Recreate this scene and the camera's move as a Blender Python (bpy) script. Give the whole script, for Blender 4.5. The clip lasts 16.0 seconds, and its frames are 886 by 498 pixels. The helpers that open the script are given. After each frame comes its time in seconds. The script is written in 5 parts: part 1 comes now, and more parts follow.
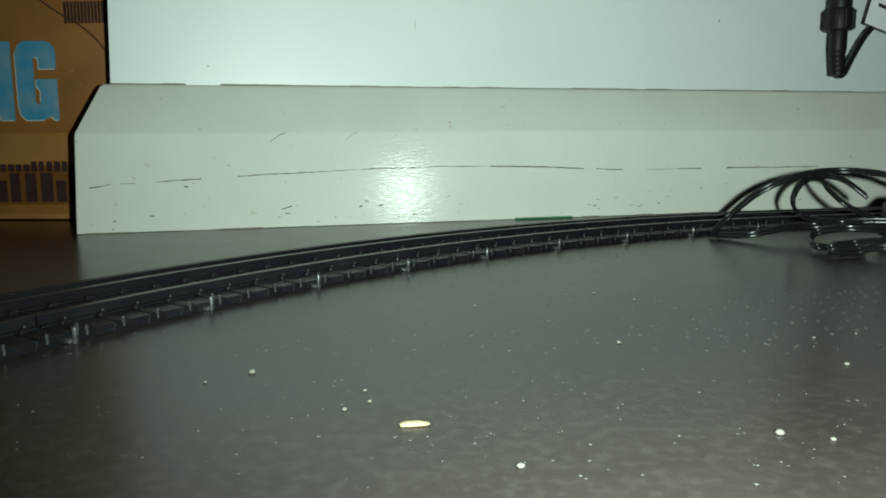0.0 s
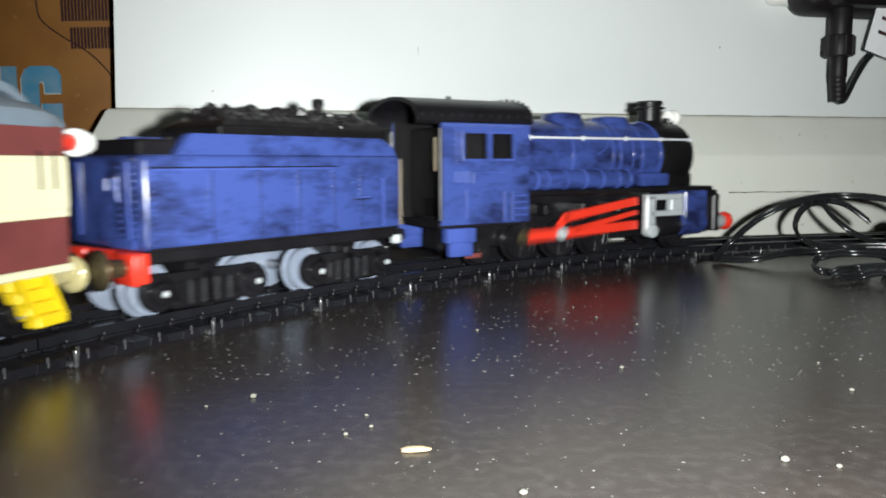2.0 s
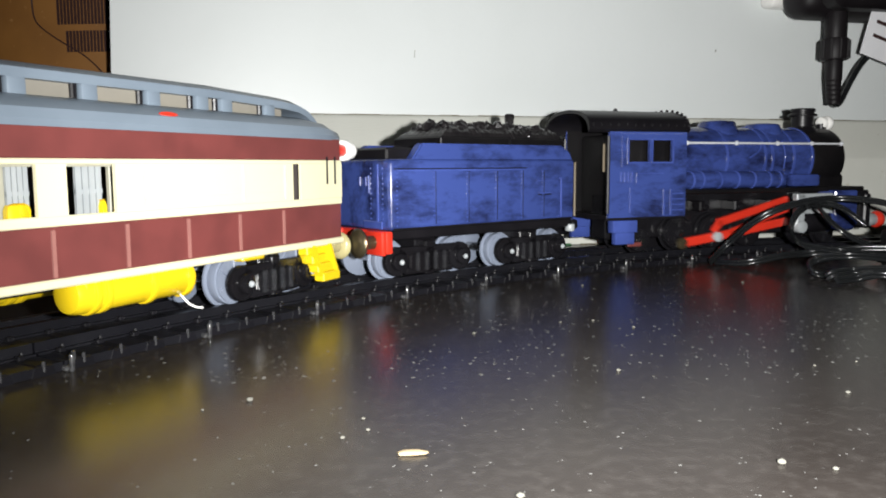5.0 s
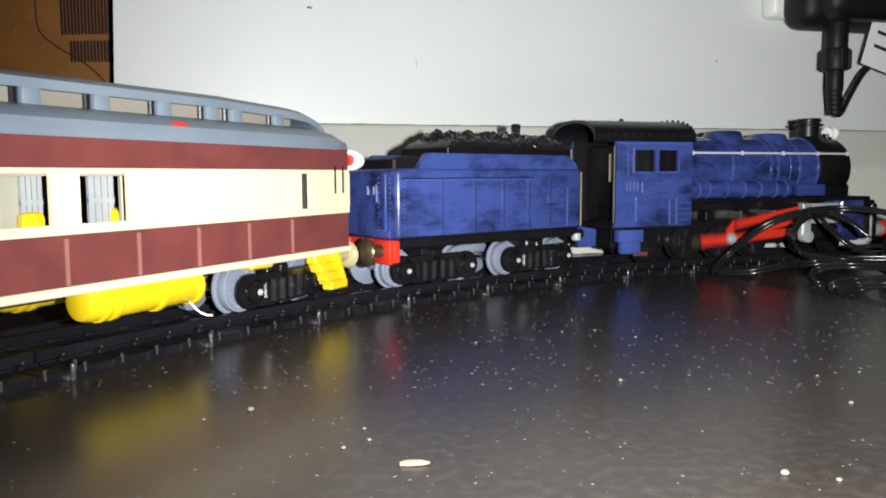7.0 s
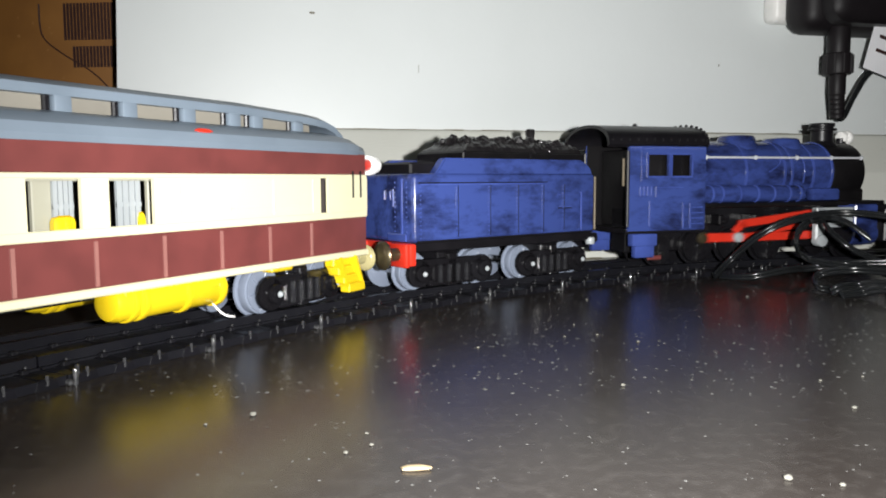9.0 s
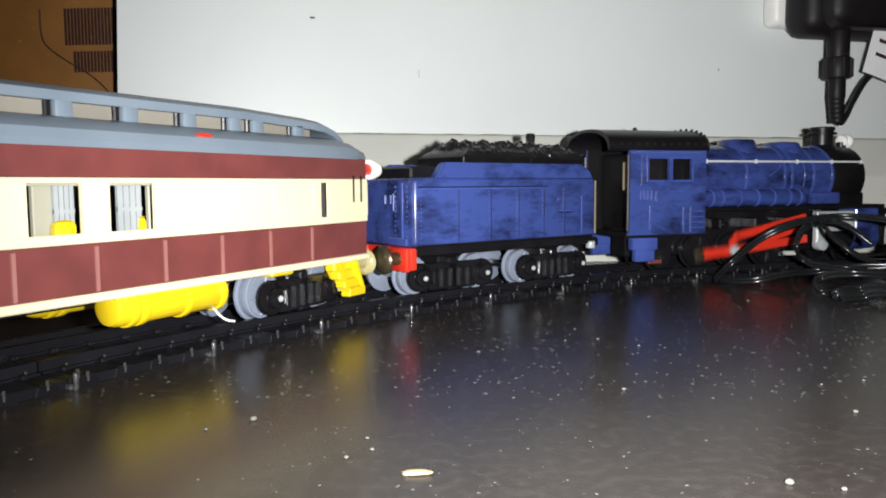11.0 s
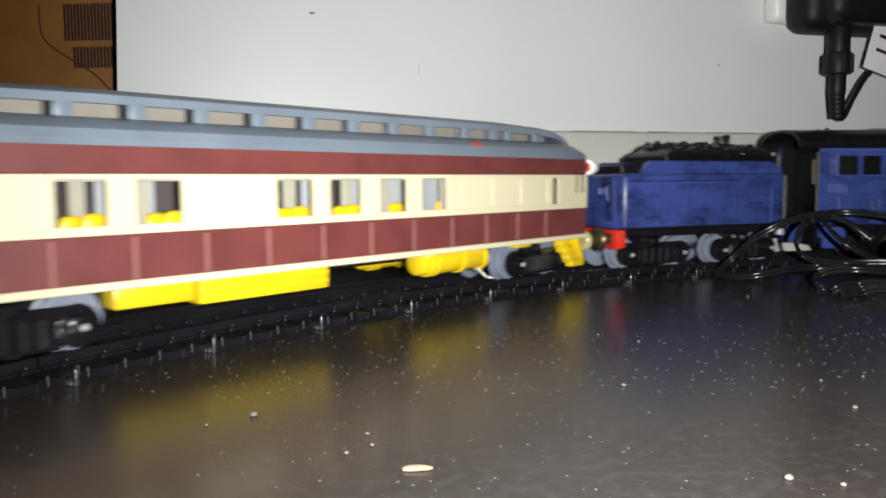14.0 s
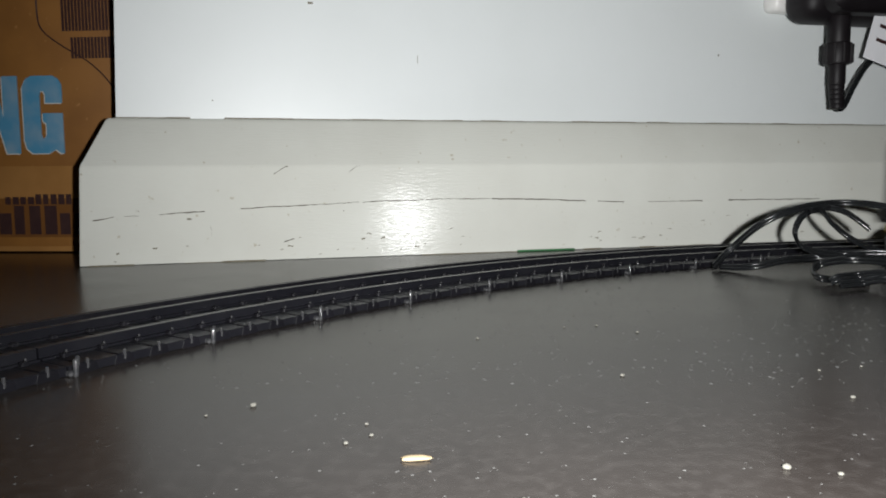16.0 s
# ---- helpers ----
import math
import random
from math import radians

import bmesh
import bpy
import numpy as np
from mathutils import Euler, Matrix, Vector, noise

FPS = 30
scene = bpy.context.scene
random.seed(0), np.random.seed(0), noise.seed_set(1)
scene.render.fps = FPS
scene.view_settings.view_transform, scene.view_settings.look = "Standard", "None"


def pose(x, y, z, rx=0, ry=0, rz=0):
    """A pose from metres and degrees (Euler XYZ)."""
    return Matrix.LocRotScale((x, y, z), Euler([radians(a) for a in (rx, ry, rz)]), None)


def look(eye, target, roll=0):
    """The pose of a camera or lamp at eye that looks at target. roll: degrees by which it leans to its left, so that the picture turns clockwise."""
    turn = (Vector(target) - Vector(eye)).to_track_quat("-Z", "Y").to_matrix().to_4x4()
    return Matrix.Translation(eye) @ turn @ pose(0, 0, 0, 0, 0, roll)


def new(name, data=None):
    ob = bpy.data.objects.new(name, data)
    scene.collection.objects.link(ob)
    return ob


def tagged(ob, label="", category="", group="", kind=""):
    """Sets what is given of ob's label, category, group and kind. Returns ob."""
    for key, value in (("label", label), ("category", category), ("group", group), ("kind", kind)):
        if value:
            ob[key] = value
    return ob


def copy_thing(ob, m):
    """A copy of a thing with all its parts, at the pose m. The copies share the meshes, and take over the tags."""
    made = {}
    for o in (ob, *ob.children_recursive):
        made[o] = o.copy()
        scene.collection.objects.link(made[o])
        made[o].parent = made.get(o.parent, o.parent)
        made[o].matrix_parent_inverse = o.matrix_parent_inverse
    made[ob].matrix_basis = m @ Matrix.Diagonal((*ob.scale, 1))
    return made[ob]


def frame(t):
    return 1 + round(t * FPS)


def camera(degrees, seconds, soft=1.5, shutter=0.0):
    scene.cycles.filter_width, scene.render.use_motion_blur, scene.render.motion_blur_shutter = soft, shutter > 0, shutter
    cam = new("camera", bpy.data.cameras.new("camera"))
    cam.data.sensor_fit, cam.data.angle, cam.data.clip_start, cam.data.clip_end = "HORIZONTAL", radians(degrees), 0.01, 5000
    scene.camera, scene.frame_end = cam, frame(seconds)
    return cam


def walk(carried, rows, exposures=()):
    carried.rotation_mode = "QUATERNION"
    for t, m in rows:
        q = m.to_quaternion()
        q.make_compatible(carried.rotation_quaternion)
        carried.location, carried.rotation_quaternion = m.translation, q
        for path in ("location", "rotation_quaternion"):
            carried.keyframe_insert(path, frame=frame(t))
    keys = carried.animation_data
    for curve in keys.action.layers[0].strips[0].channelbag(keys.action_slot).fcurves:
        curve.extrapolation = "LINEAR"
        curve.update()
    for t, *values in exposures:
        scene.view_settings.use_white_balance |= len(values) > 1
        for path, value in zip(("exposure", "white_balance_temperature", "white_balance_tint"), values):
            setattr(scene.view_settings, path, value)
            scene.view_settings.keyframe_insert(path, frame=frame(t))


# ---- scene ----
# Miniature setting: a toy train circles on a dark polished floor beside a painted skirting board.
# ---------- camera ----------
EYE = (0.0, 0.0, 0.036)
cam = camera(60.30, 16.0, soft=1.9, shutter=0.6)
# seconds, degrees down, degrees to the right, roll
TILT = [(0.0, 8.261, 0.16, -0.363), (0.5, 7.603, 0.212, -0.314), (1.0, 6.863, -0.202, -0.322), (1.5, 6.372, -0.108, -0.252),
        (2.0, 6.454, -0.009, -0.263), (2.5, 6.266, 0.107, -0.251), (3.0, 6.146, 0.299, -0.21), (3.5, 6.082, 0.338, -0.203),
        (4.0, 6.226, 0.319, -0.23), (6.5, 6.095, 0.132, -0.3), (7.0, 5.503, 0.121, -0.251), (7.5, 5.403, 0.017, -0.303), (8.0,
        5.342, -0.045, -0.308), (8.5, 5.28, -0.044, -0.306), (9.0, 5.155, -0.045, -0.3), (11.5, 4.822, -0.074, -0.385), (12.0,
        4.937, -0.076, -0.369), (12.5, 4.954, -0.066, -0.391), (13.0, 5.018, -0.066, -0.393), (13.5, 5.088, -0.062, -0.382),
        (14.0, 5.144, -0.07, -0.377), (14.5, 5.144, -0.07, -0.377), (15.0, 5.46, -0.006, -0.401), (15.5, 5.848, -0.003, -0.391),
        (16.0, 5.838, 0.0, -0.415)]


def aim(down, right, roll):
    r = radians(right)
    target = (EYE[0] + math.sin(r), EYE[1] + math.cos(r), EYE[2] - math.tan(radians(down)))
    return look(EYE, target, roll)


walk(cam, [(t, aim(d, r, roll)) for t, d, r, roll in TILT],
     exposures=[(0.0, -0.12, 6150, -20), (0.5, -0.12, 6200, -17), (1.0, 0.0, 6350, -10), (1.5, 0.10, 6400, 1), (2.0, 0.34, 6400, 5), (2.5, 0.38, 6450, 7),
                (3.5, 0.24, 6550, 9), (12.5, 0.11, 6500, 10), (14.0, -0.08, 6600, 11), (15.0, -0.05, 6450, 10), (16.0, -0.03, 6400, 10)])

# ---------- light: the torch beside the lens, and a dim room ----------
world = bpy.data.worlds.new("world")
world.use_nodes = True
world.node_tree.nodes["Background"].inputs[0].default_value = (0.5, 0.55, 0.6, 1)
world.node_tree.nodes["Background"].inputs[1].default_value = 0.02
scene.world = world
torch_data = bpy.data.lights.new("torch", "SPOT")
torch_data.energy = 4.8
torch_data.color = (1.0, 1.0, 0.99)
torch_data.shadow_soft_size = 0.0025
torch_data.spot_size, torch_data.spot_blend = radians(137), 1.0
torch = new("torch", torch_data)
torch.matrix_world = look((0.0186, -0.001, 0.0385), (0.0186 + 0.245, 1.0, 0.0385 + 0.02))

# ---------- plan ----------
CX, CY, RC = 0.23883, -0.04540, 0.37217     # centre of the track's circle, its middle line
WALL_DEG, WALL_Y = 14.546, 0.34407           # the wall's turn and where it crosses the view's axis
WALL = pose(0, WALL_Y, 0, 0, 0, WALL_DEG)    # x along the wall, y into it


# ---------- materials ----------
def mat(name, color, rough=0.5, metal=0.0, second=None, scale=40.0, amount=0.5, bump=0.0, bump_scale=400.0,
        coat=0.0, rough_var=0.0, detail=4.0, sharp=(0.4, 0.65), fine=None, random_shade=0.0, transmission=0.0, spec=0.5, stretch=(1, 1, 1), bump_stretch=(1, 1, 1), broken=0.5):
    m = bpy.data.materials.new(name)
    m.use_nodes = True
    nt = m.node_tree
    b = nt.nodes["Principled BSDF"]
    b.inputs["Base Color"].default_value = (*color, 1)
    b.inputs["Roughness"].default_value = rough
    b.inputs["Metallic"].default_value = metal
    b.inputs["Coat Weight"].default_value = coat
    b.inputs["Coat Roughness"].default_value = 0.08
    b.inputs["Transmission Weight"].default_value = transmission
    b.inputs["Specular IOR Level"].default_value = spec
    tex = nt.nodes.new("ShaderNodeTexCoord")
    last = None
    if second is not None:
        n = nt.nodes.new("ShaderNodeTexNoise")
        n.inputs["Scale"].default_value = scale
        n.inputs["Detail"].default_value = detail
        n.inputs["Roughness"].default_value = broken
        mp = nt.nodes.new("ShaderNodeMapping")
        mp.inputs["Scale"].default_value = stretch
        nt.links.new(tex.outputs["Object"], mp.inputs["Vector"])
        nt.links.new(mp.outputs["Vector"], n.inputs["Vector"])
        ramp = nt.nodes.new("ShaderNodeMapRange")
        ramp.inputs[1].default_value, ramp.inputs[2].default_value = sharp
        ramp.inputs[4].default_value = amount
        nt.links.new(n.outputs["Fac"], ramp.inputs[0])
        mix = nt.nodes.new("ShaderNodeMix")
        mix.data_type = "RGBA"
        mix.inputs[6].default_value = (*color, 1)
        mix.inputs[7].default_value = (*second, 1)
        nt.links.new(ramp.outputs[0], mix.inputs[0])
        last = mix.outputs[2]
        if rough_var:
            rr = nt.nodes.new("ShaderNodeMapRange")
            rr.inputs[3].default_value, rr.inputs[4].default_value = rough - rough_var, rough + rough_var
            nt.links.new(n.outputs["Fac"], rr.inputs[0])
            nt.links.new(rr.outputs[0], b.inputs["Roughness"])
    if fine is not None:
        # fine specks: colour, scale, threshold
        col, sc, thr, soft = (*fine, 0.06)[:4]
        n2 = nt.nodes.new("ShaderNodeTexNoise")
        n2.inputs["Scale"].default_value = sc
        n2.inputs["Detail"].default_value = 3.0
        nt.links.new(tex.outputs["Object"], n2.inputs["Vector"])
        r2 = nt.nodes.new("ShaderNodeMapRange")
        r2.inputs[1].default_value, r2.inputs[2].default_value = thr, thr + soft
        nt.links.new(n2.outputs["Fac"], r2.inputs[0])
        mix2 = nt.nodes.new("ShaderNodeMix")
        mix2.data_type = "RGBA"
        mix2.inputs[6].default_value = (*color, 1)
        if last is not None:
            nt.links.new(last, mix2.inputs[6])
        mix2.inputs[7].default_value = (*col, 1)
        nt.links.new(r2.outputs[0], mix2.inputs[0])
        last = mix2.outputs[2]
    if random_shade:
        info = nt.nodes.new("ShaderNodeObjectInfo")
        hsv = nt.nodes.new("ShaderNodeHueSaturation")
        mr = nt.nodes.new("ShaderNodeMapRange")
        mr.inputs[3].default_value, mr.inputs[4].default_value = 1 - random_shade, 1 + random_shade
        nt.links.new(info.outputs["Random"], mr.inputs[0])
        nt.links.new(mr.outputs[0], hsv.inputs["Value"])
        hsv.inputs["Color"].default_value = (*color, 1)
        if last is not None:
            nt.links.new(last, hsv.inputs["Color"])
        last = hsv.outputs["Color"]
    if last is not None:
        nt.links.new(last, b.inputs["Base Color"])
    if bump:
        nb = nt.nodes.new("ShaderNodeTexNoise")
        nb.inputs["Scale"].default_value = bump_scale
        nb.inputs["Detail"].default_value = 3.0
        bm_map = nt.nodes.new("ShaderNodeMapping")
        bm_map.inputs["Scale"].default_value = bump_stretch
        nt.links.new(tex.outputs["Object"], bm_map.inputs["Vector"])
        nt.links.new(bm_map.outputs["Vector"], nb.inputs["Vector"])
        bp = nt.nodes.new("ShaderNodeBump")
        bp.inputs["Strength"].default_value = bump
        bp.inputs["Distance"].default_value = 0.0003
        nt.links.new(nb.outputs["Fac"], bp.inputs["Height"])
        nt.links.new(bp.outputs["Normal"], b.inputs["Normal"])
    return m


M_FLOOR = mat("polished dark floor", (0.0215, 0.0178, 0.0158), 0.25, second=(0.036, 0.0305, 0.0275), scale=60, amount=0.38,
              bump=0.010, bump_scale=900, rough_var=0.04, detail=6, sharp=(0.30, 0.75), fine=((0.040, 0.035, 0.032), 480, 0.46, 0.40), spec=0.28)
M_WALL = mat("white wall paint", (0.70, 0.73, 0.725), 0.42, second=(0.66, 0.69, 0.68), scale=18, amount=0.6,
             bump=0.12, bump_scale=260)
M_SKIRT = mat("cream gloss paint", (0.59, 0.595, 0.545), 0.15, second=(0.55, 0.55, 0.50), scale=30, amount=0.7,
              bump=0.30, bump_scale=1500, bump_stretch=(0.16, 1, 1), spec=0.075, fine=((0.42, 0.39, 0.31), 330, 0.70))
M_CRACK = mat("dark crack", (0.06, 0.05, 0.035), 0.9, second=(0.12, 0.09, 0.06), scale=300)
M_GRIME = mat("grime", (0.20, 0.18, 0.13), 0.9, second=(0.08, 0.07, 0.05), scale=500)
M_ROOM = mat("room plaster", (0.45, 0.42, 0.38), 0.8, second=(0.4, 0.37, 0.33), scale=6, bump=0.1)
M_CARD = mat("printed brown card", (0.245, 0.105, 0.020), 0.5, second=(0.185, 0.075, 0.014), scale=35, amount=0.8,
             bump=0.06, bump_scale=900, fine=((0.30, 0.15, 0.045), 260, 0.66))
M_CARD_DIM = mat("darker print", (0.165, 0.066, 0.013), 0.5, second=(0.13, 0.05, 0.011), scale=60, amount=0.8)
M_CARD_PALE = mat("paler print", (0.33, 0.16, 0.045), 0.5, second=(0.27, 0.125, 0.032), scale=60, amount=0.8)
# near-black brown for the painted shadow at the carton's right edge
M_EDGE_SHADOW = mat("card edge shadow", (0.035, 0.012, 0.010), 0.7, second=(0.06, 0.025, 0.015), scale=90)
M_INK = mat("dark printed ink", (0.030, 0.010, 0.010), 0.6, second=(0.05, 0.02, 0.015), scale=200)
M_BLUE_INK = mat("pale blue printed ink", (0.075, 0.26, 0.42), 0.5, second=(0.22, 0.33, 0.42), scale=70, amount=0.9)
M_WHITE_INK = mat("white printed ink", (0.62, 0.60, 0.54), 0.5, second=(0.5, 0.48, 0.42), scale=200)
# sooty wear, plus the locomotive's shade darkened into the blue
M_BLUE_SOOTY_SHADE = mat("blue paint with soot and shade", (0.031, 0.051, 0.192), 0.18, second=(0.007, 0.008, 0.025), scale=75, amount=0.9, stretch=(0.6, 1, 1.2),
                   broken=0.72, sharp=(0.45, 0.63), detail=14, bump=0.10, bump_scale=700)
M_BLACK = mat("black plastic", (0.006, 0.0055, 0.0065), 0.20, second=(0.011, 0.011, 0.013), scale=120, bump=0.05, spec=0.4)
M_TRACK = mat("black track plastic", (0.0042, 0.0040, 0.0056), 0.42, second=(0.008, 0.0076, 0.0095), scale=150, bump=0.06, spec=0.3,
              fine=((0.06, 0.06, 0.06), 900, 0.72), random_shade=0.25)
M_RAIL = mat("black rail plastic", (0.006, 0.006, 0.008), 0.3, second=(0.011, 0.011, 0.013), scale=90)
# pale flecks in the black stand in for glints on the track
M_CLIP = mat("glinting clip plastic", (0.022, 0.022, 0.024), 0.14, second=(0.09, 0.09, 0.09), scale=600, spec=0.7)
M_CABLE = mat("black cable sheath", (0.007, 0.0075, 0.008), 0.2, second=(0.012, 0.013, 0.014), scale=120, spec=0.32)
M_BLUE = mat("worn blue paint", (0.034, 0.056, 0.205), 0.26, second=(0.007, 0.008, 0.026), scale=95, amount=0.86, stretch=(0.42, 1, 1.0), detail=14,
             broken=0.70, sharp=(0.46, 0.63), bump=0.08, bump_scale=700)
# brighter blue; on rivets and seams it paints in their highlights
M_BLUE_BRIGHT = mat("blue plastic", (0.045, 0.072, 0.265), 0.2, second=(0.020, 0.032, 0.135), scale=90, amount=0.6)
M_DARK = mat("dark painted plastic", (0.0055, 0.005, 0.0062), 0.36, second=(0.010, 0.009, 0.011), scale=150, bump=0.1,
             bump_scale=900, spec=0.30)
# soot on the outer parts; inside the cab it paints the deep shade
M_SOOT_SHADE = mat("sooty and shaded black", (0.004, 0.0036, 0.0042), 0.45, second=(0.008, 0.007, 0.0075), scale=160, bump=0.2, spec=0.25)
M_ADAPTER = mat("matt black casing", (0.0075, 0.006, 0.007), 0.5, second=(0.012, 0.010, 0.011), scale=120, bump=0.05, spec=0.22)
M_SPRING = mat("glossy black spring", (0.014, 0.014, 0.016), 0.12, second=(0.03, 0.03, 0.032), scale=300, spec=0.9)
M_COAL = mat("black coal plastic", (0.008, 0.007, 0.008), 0.3, second=(0.02, 0.018, 0.018), scale=400, bump=0.3,
             bump_scale=1200)
M_RED = mat("bright red plastic", (0.52, 0.028, 0.014), 0.3, second=(0.48, 0.022, 0.010), scale=90)
M_GREY = mat("blue-grey plastic", (0.150, 0.185, 0.225), 0.4, second=(0.12, 0.15, 0.185), scale=60, amount=0.8,
             bump=0.05, bump_scale=600)
M_WHEEL = mat("grey wheel plastic", (0.17, 0.195, 0.25), 0.36, second=(0.13, 0.15, 0.2), scale=120)
M_STEEL = mat("steel axle", (0.5, 0.5, 0.5), 0.25, 1.0, second=(0.35, 0.35, 0.35), scale=200)
M_SILVER = mat("pale grey plastic", (0.31, 0.33, 0.34), 0.35, second=(0.25, 0.27, 0.28), scale=140)
M_CREAM = mat("cream plastic", (0.62, 0.58, 0.39), 0.35, second=(0.58, 0.54, 0.36), scale=50, bump=0.03)
M_MAROON = mat("maroon plastic", (0.142, 0.037, 0.034), 0.38, second=(0.108, 0.029, 0.027), scale=110, amount=0.9,
               bump=0.03, bump_scale=500)
M_SEAM = mat("pale panel seam", (0.27, 0.118, 0.102), 0.4, second=(0.22, 0.09, 0.078), scale=200)
M_YELLOW = mat("yellow plastic", (0.62, 0.445, 0.010), 0.3, second=(0.55, 0.385, 0.008), scale=80)
M_WHITE = mat("white plastic", (0.80, 0.79, 0.76), 0.35, second=(0.72, 0.71, 0.68), scale=150)
M_CLEAR = mat("clear yellowed plastic", (0.50, 0.44, 0.22), 0.15, second=(0.38, 0.33, 0.16), scale=200, transmission=0.3)
M_BRASS = mat("dull brass", (0.10, 0.08, 0.045), 0.3, 0.7, second=(0.05, 0.04, 0.025), scale=200)
# coach cream made darker, so the shade of the window recess is painted in
M_CREAM_SHADED = mat("cream plastic darkened by recess shade", (0.31, 0.30, 0.235), 0.5, second=(0.25, 0.24, 0.19), scale=120)
# the coach's interior shade, put into a dark colour
M_DIM_INSIDE = mat("dark brown for the dim interior", (0.055, 0.045, 0.042), 0.6, second=(0.04, 0.034, 0.032), scale=120)
M_TAN = mat("tan plastic", (0.15, 0.12, 0.08), 0.5, second=(0.09, 0.075, 0.05), scale=150)
M_GREEN = mat("green glass scrap", (0.05, 0.16, 0.07), 0.2, second=(0.1, 0.25, 0.12), scale=300)
M_CHIP = mat("pale wood chip", (0.25, 0.195, 0.118), 0.7, second=(0.17, 0.12, 0.062), scale=700)
M_DUST = mat("pale dust", (0.085, 0.084, 0.080), 0.9, second=(0.040, 0.039, 0.036), scale=500, amount=1.0)
M_CRUMB = mat("pale crumb", (0.11, 0.106, 0.09), 0.9, second=(0.07, 0.067, 0.056), scale=900)
M_WARM = mat("warm grey plastic", (0.20, 0.185, 0.155), 0.5, second=(0.15, 0.14, 0.12), scale=90)
M_PAPER = mat("white label paper", (0.74, 0.74, 0.76), 0.6, second=(0.68, 0.68, 0.7), scale=120)
M_GLINT = mat("polished pale wire", (0.72, 0.74, 0.78), 0.22, 0.3, second=(0.6, 0.6, 0.64), scale=300)


# ---------- mesh helpers ----------
def box(bm, x0, x1, y0, y1, z0, z1, bevel=0.0, seg=2):
    tmp = bmesh.new()
    bmesh.ops.create_cube(tmp, size=1)
    for v in tmp.verts:
        v.co = Vector(((x0 + x1) / 2 + v.co.x * (x1 - x0), (y0 + y1) / 2 + v.co.y * (y1 - y0),
                       (z0 + z1) / 2 + v.co.z * (z1 - z0)))
    if bevel:
        bmesh.ops.bevel(tmp, geom=tmp.edges[:], offset=bevel, segments=seg, affect="EDGES", profile=0.5)
    merge(bm, tmp)


def merge(bm, tmp):
    me = bpy.data.meshes.new("tmp")
    tmp.to_mesh(me)
    bm.from_mesh(me)
    tmp.free()
    bpy.data.meshes.remove(me)


def cyl(bm, a, b, r0, r1=None, n=16, bevel=0.0):
    a, b = Vector(a), Vector(b)
    r1 = r0 if r1 is None else r1
    tmp = bmesh.new()
    bmesh.ops.create_cone(tmp, cap_ends=True, segments=n, radius1=r0, radius2=r1, depth=(b - a).length)
    if bevel:
        es = [e for e in tmp.edges if len(e.link_faces) == 2 and any(len(f.verts) > 4 for f in e.link_faces)]
        bmesh.ops.bevel(tmp, geom=es, offset=bevel, segments=2, affect="EDGES", profile=0.5)
    q = (b - a).to_track_quat("Z", "Y").to_matrix().to_4x4()
    bmesh.ops.transform(tmp, matrix=Matrix.Translation((a + b) / 2) @ q, verts=tmp.verts)
    merge(bm, tmp)


def ball(bm, c, r, sx=1, sy=1, sz=1, u=14, v=9):
    tmp = bmesh.new()
    bmesh.ops.create_uvsphere(tmp, u_segments=u, v_segments=v, radius=r)
    for p in tmp.verts:
        p.co = Vector((c[0] + p.co.x * sx, c[1] + p.co.y * sy, c[2] + p.co.z * sz))
    merge(bm, tmp)


def prism(bm, profile, x0, x1, axis="x"):
    """A closed profile of (u, z) drawn out along an axis: u is y for axis x, and x for axis y."""
    rings = []
    for s in (x0, x1):
        rings.append([bm.verts.new((s, u, z) if axis == "x" else (u, s, z)) for u, z in profile])
    n = len(profile)
    fs = [bm.faces.new((rings[0][i], rings[0][(i + 1) % n], rings[1][(i + 1) % n], rings[1][i])) for i in range(n)]
    fs += [bm.faces.new(rings[0][::-1]), bm.faces.new(rings[1])]
    bmesh.ops.recalc_face_normals(bm, faces=fs)


def tube(bm, pts, r, n=8):
    """A round tube through points, smoothed."""
    P = [Vector(p) for p in pts]
    fine = []
    for i in range(len(P) - 1):
        p0, p1, p2, p3 = P[max(i - 1, 0)], P[i], P[i + 1], P[min(i + 2, len(P) - 1)]
        for k in range(8):
            t = k / 8
            fine.append(0.5 * ((2 * p1) + (p2 - p0) * t + (2 * p0 - 5 * p1 + 4 * p2 - p3) * t * t
                               + (3 * p1 - p0 - 3 * p2 + p3) * t ** 3))
    fine.append(P[-1])
    rings = []
    up = Vector((0.13, 0.2, 1)).normalized()
    for i, p in enumerate(fine):
        d = (fine[min(i + 1, len(fine) - 1)] - fine[max(i - 1, 0)]).normalized()
        a = d.cross(up).normalized()
        b = a.cross(d)
        rings.append([bm.verts.new(p + r * (math.cos(k * math.tau / n) * a + math.sin(k * math.tau / n) * b))
                      for k in range(n)])
    fs = []
    for q, w in zip(rings, rings[1:]):
        for k in range(n):
            fs.append(bm.faces.new((q[k], q[(k + 1) % n], w[(k + 1) % n], w[k])))
    fs += [bm.faces.new(rings[0][::-1]), bm.faces.new(rings[-1])]
    bmesh.ops.recalc_face_normals(bm, faces=fs)


def mesh_of(name, bm, material, smooth=35):
    me = bpy.data.meshes.new(name)
    bm.to_mesh(me)
    bm.free()
    me.materials.append(material)
    if smooth:
        me.shade_smooth()
        me.set_sharp_from_angle(angle=radians(smooth))
    return me


def part(name, bm, material, parent, label="", smooth=35):
    ob = new(name, mesh_of(name, bm, material, smooth))
    ob.parent = parent
    if label:
        tagged(ob, label)
    return ob


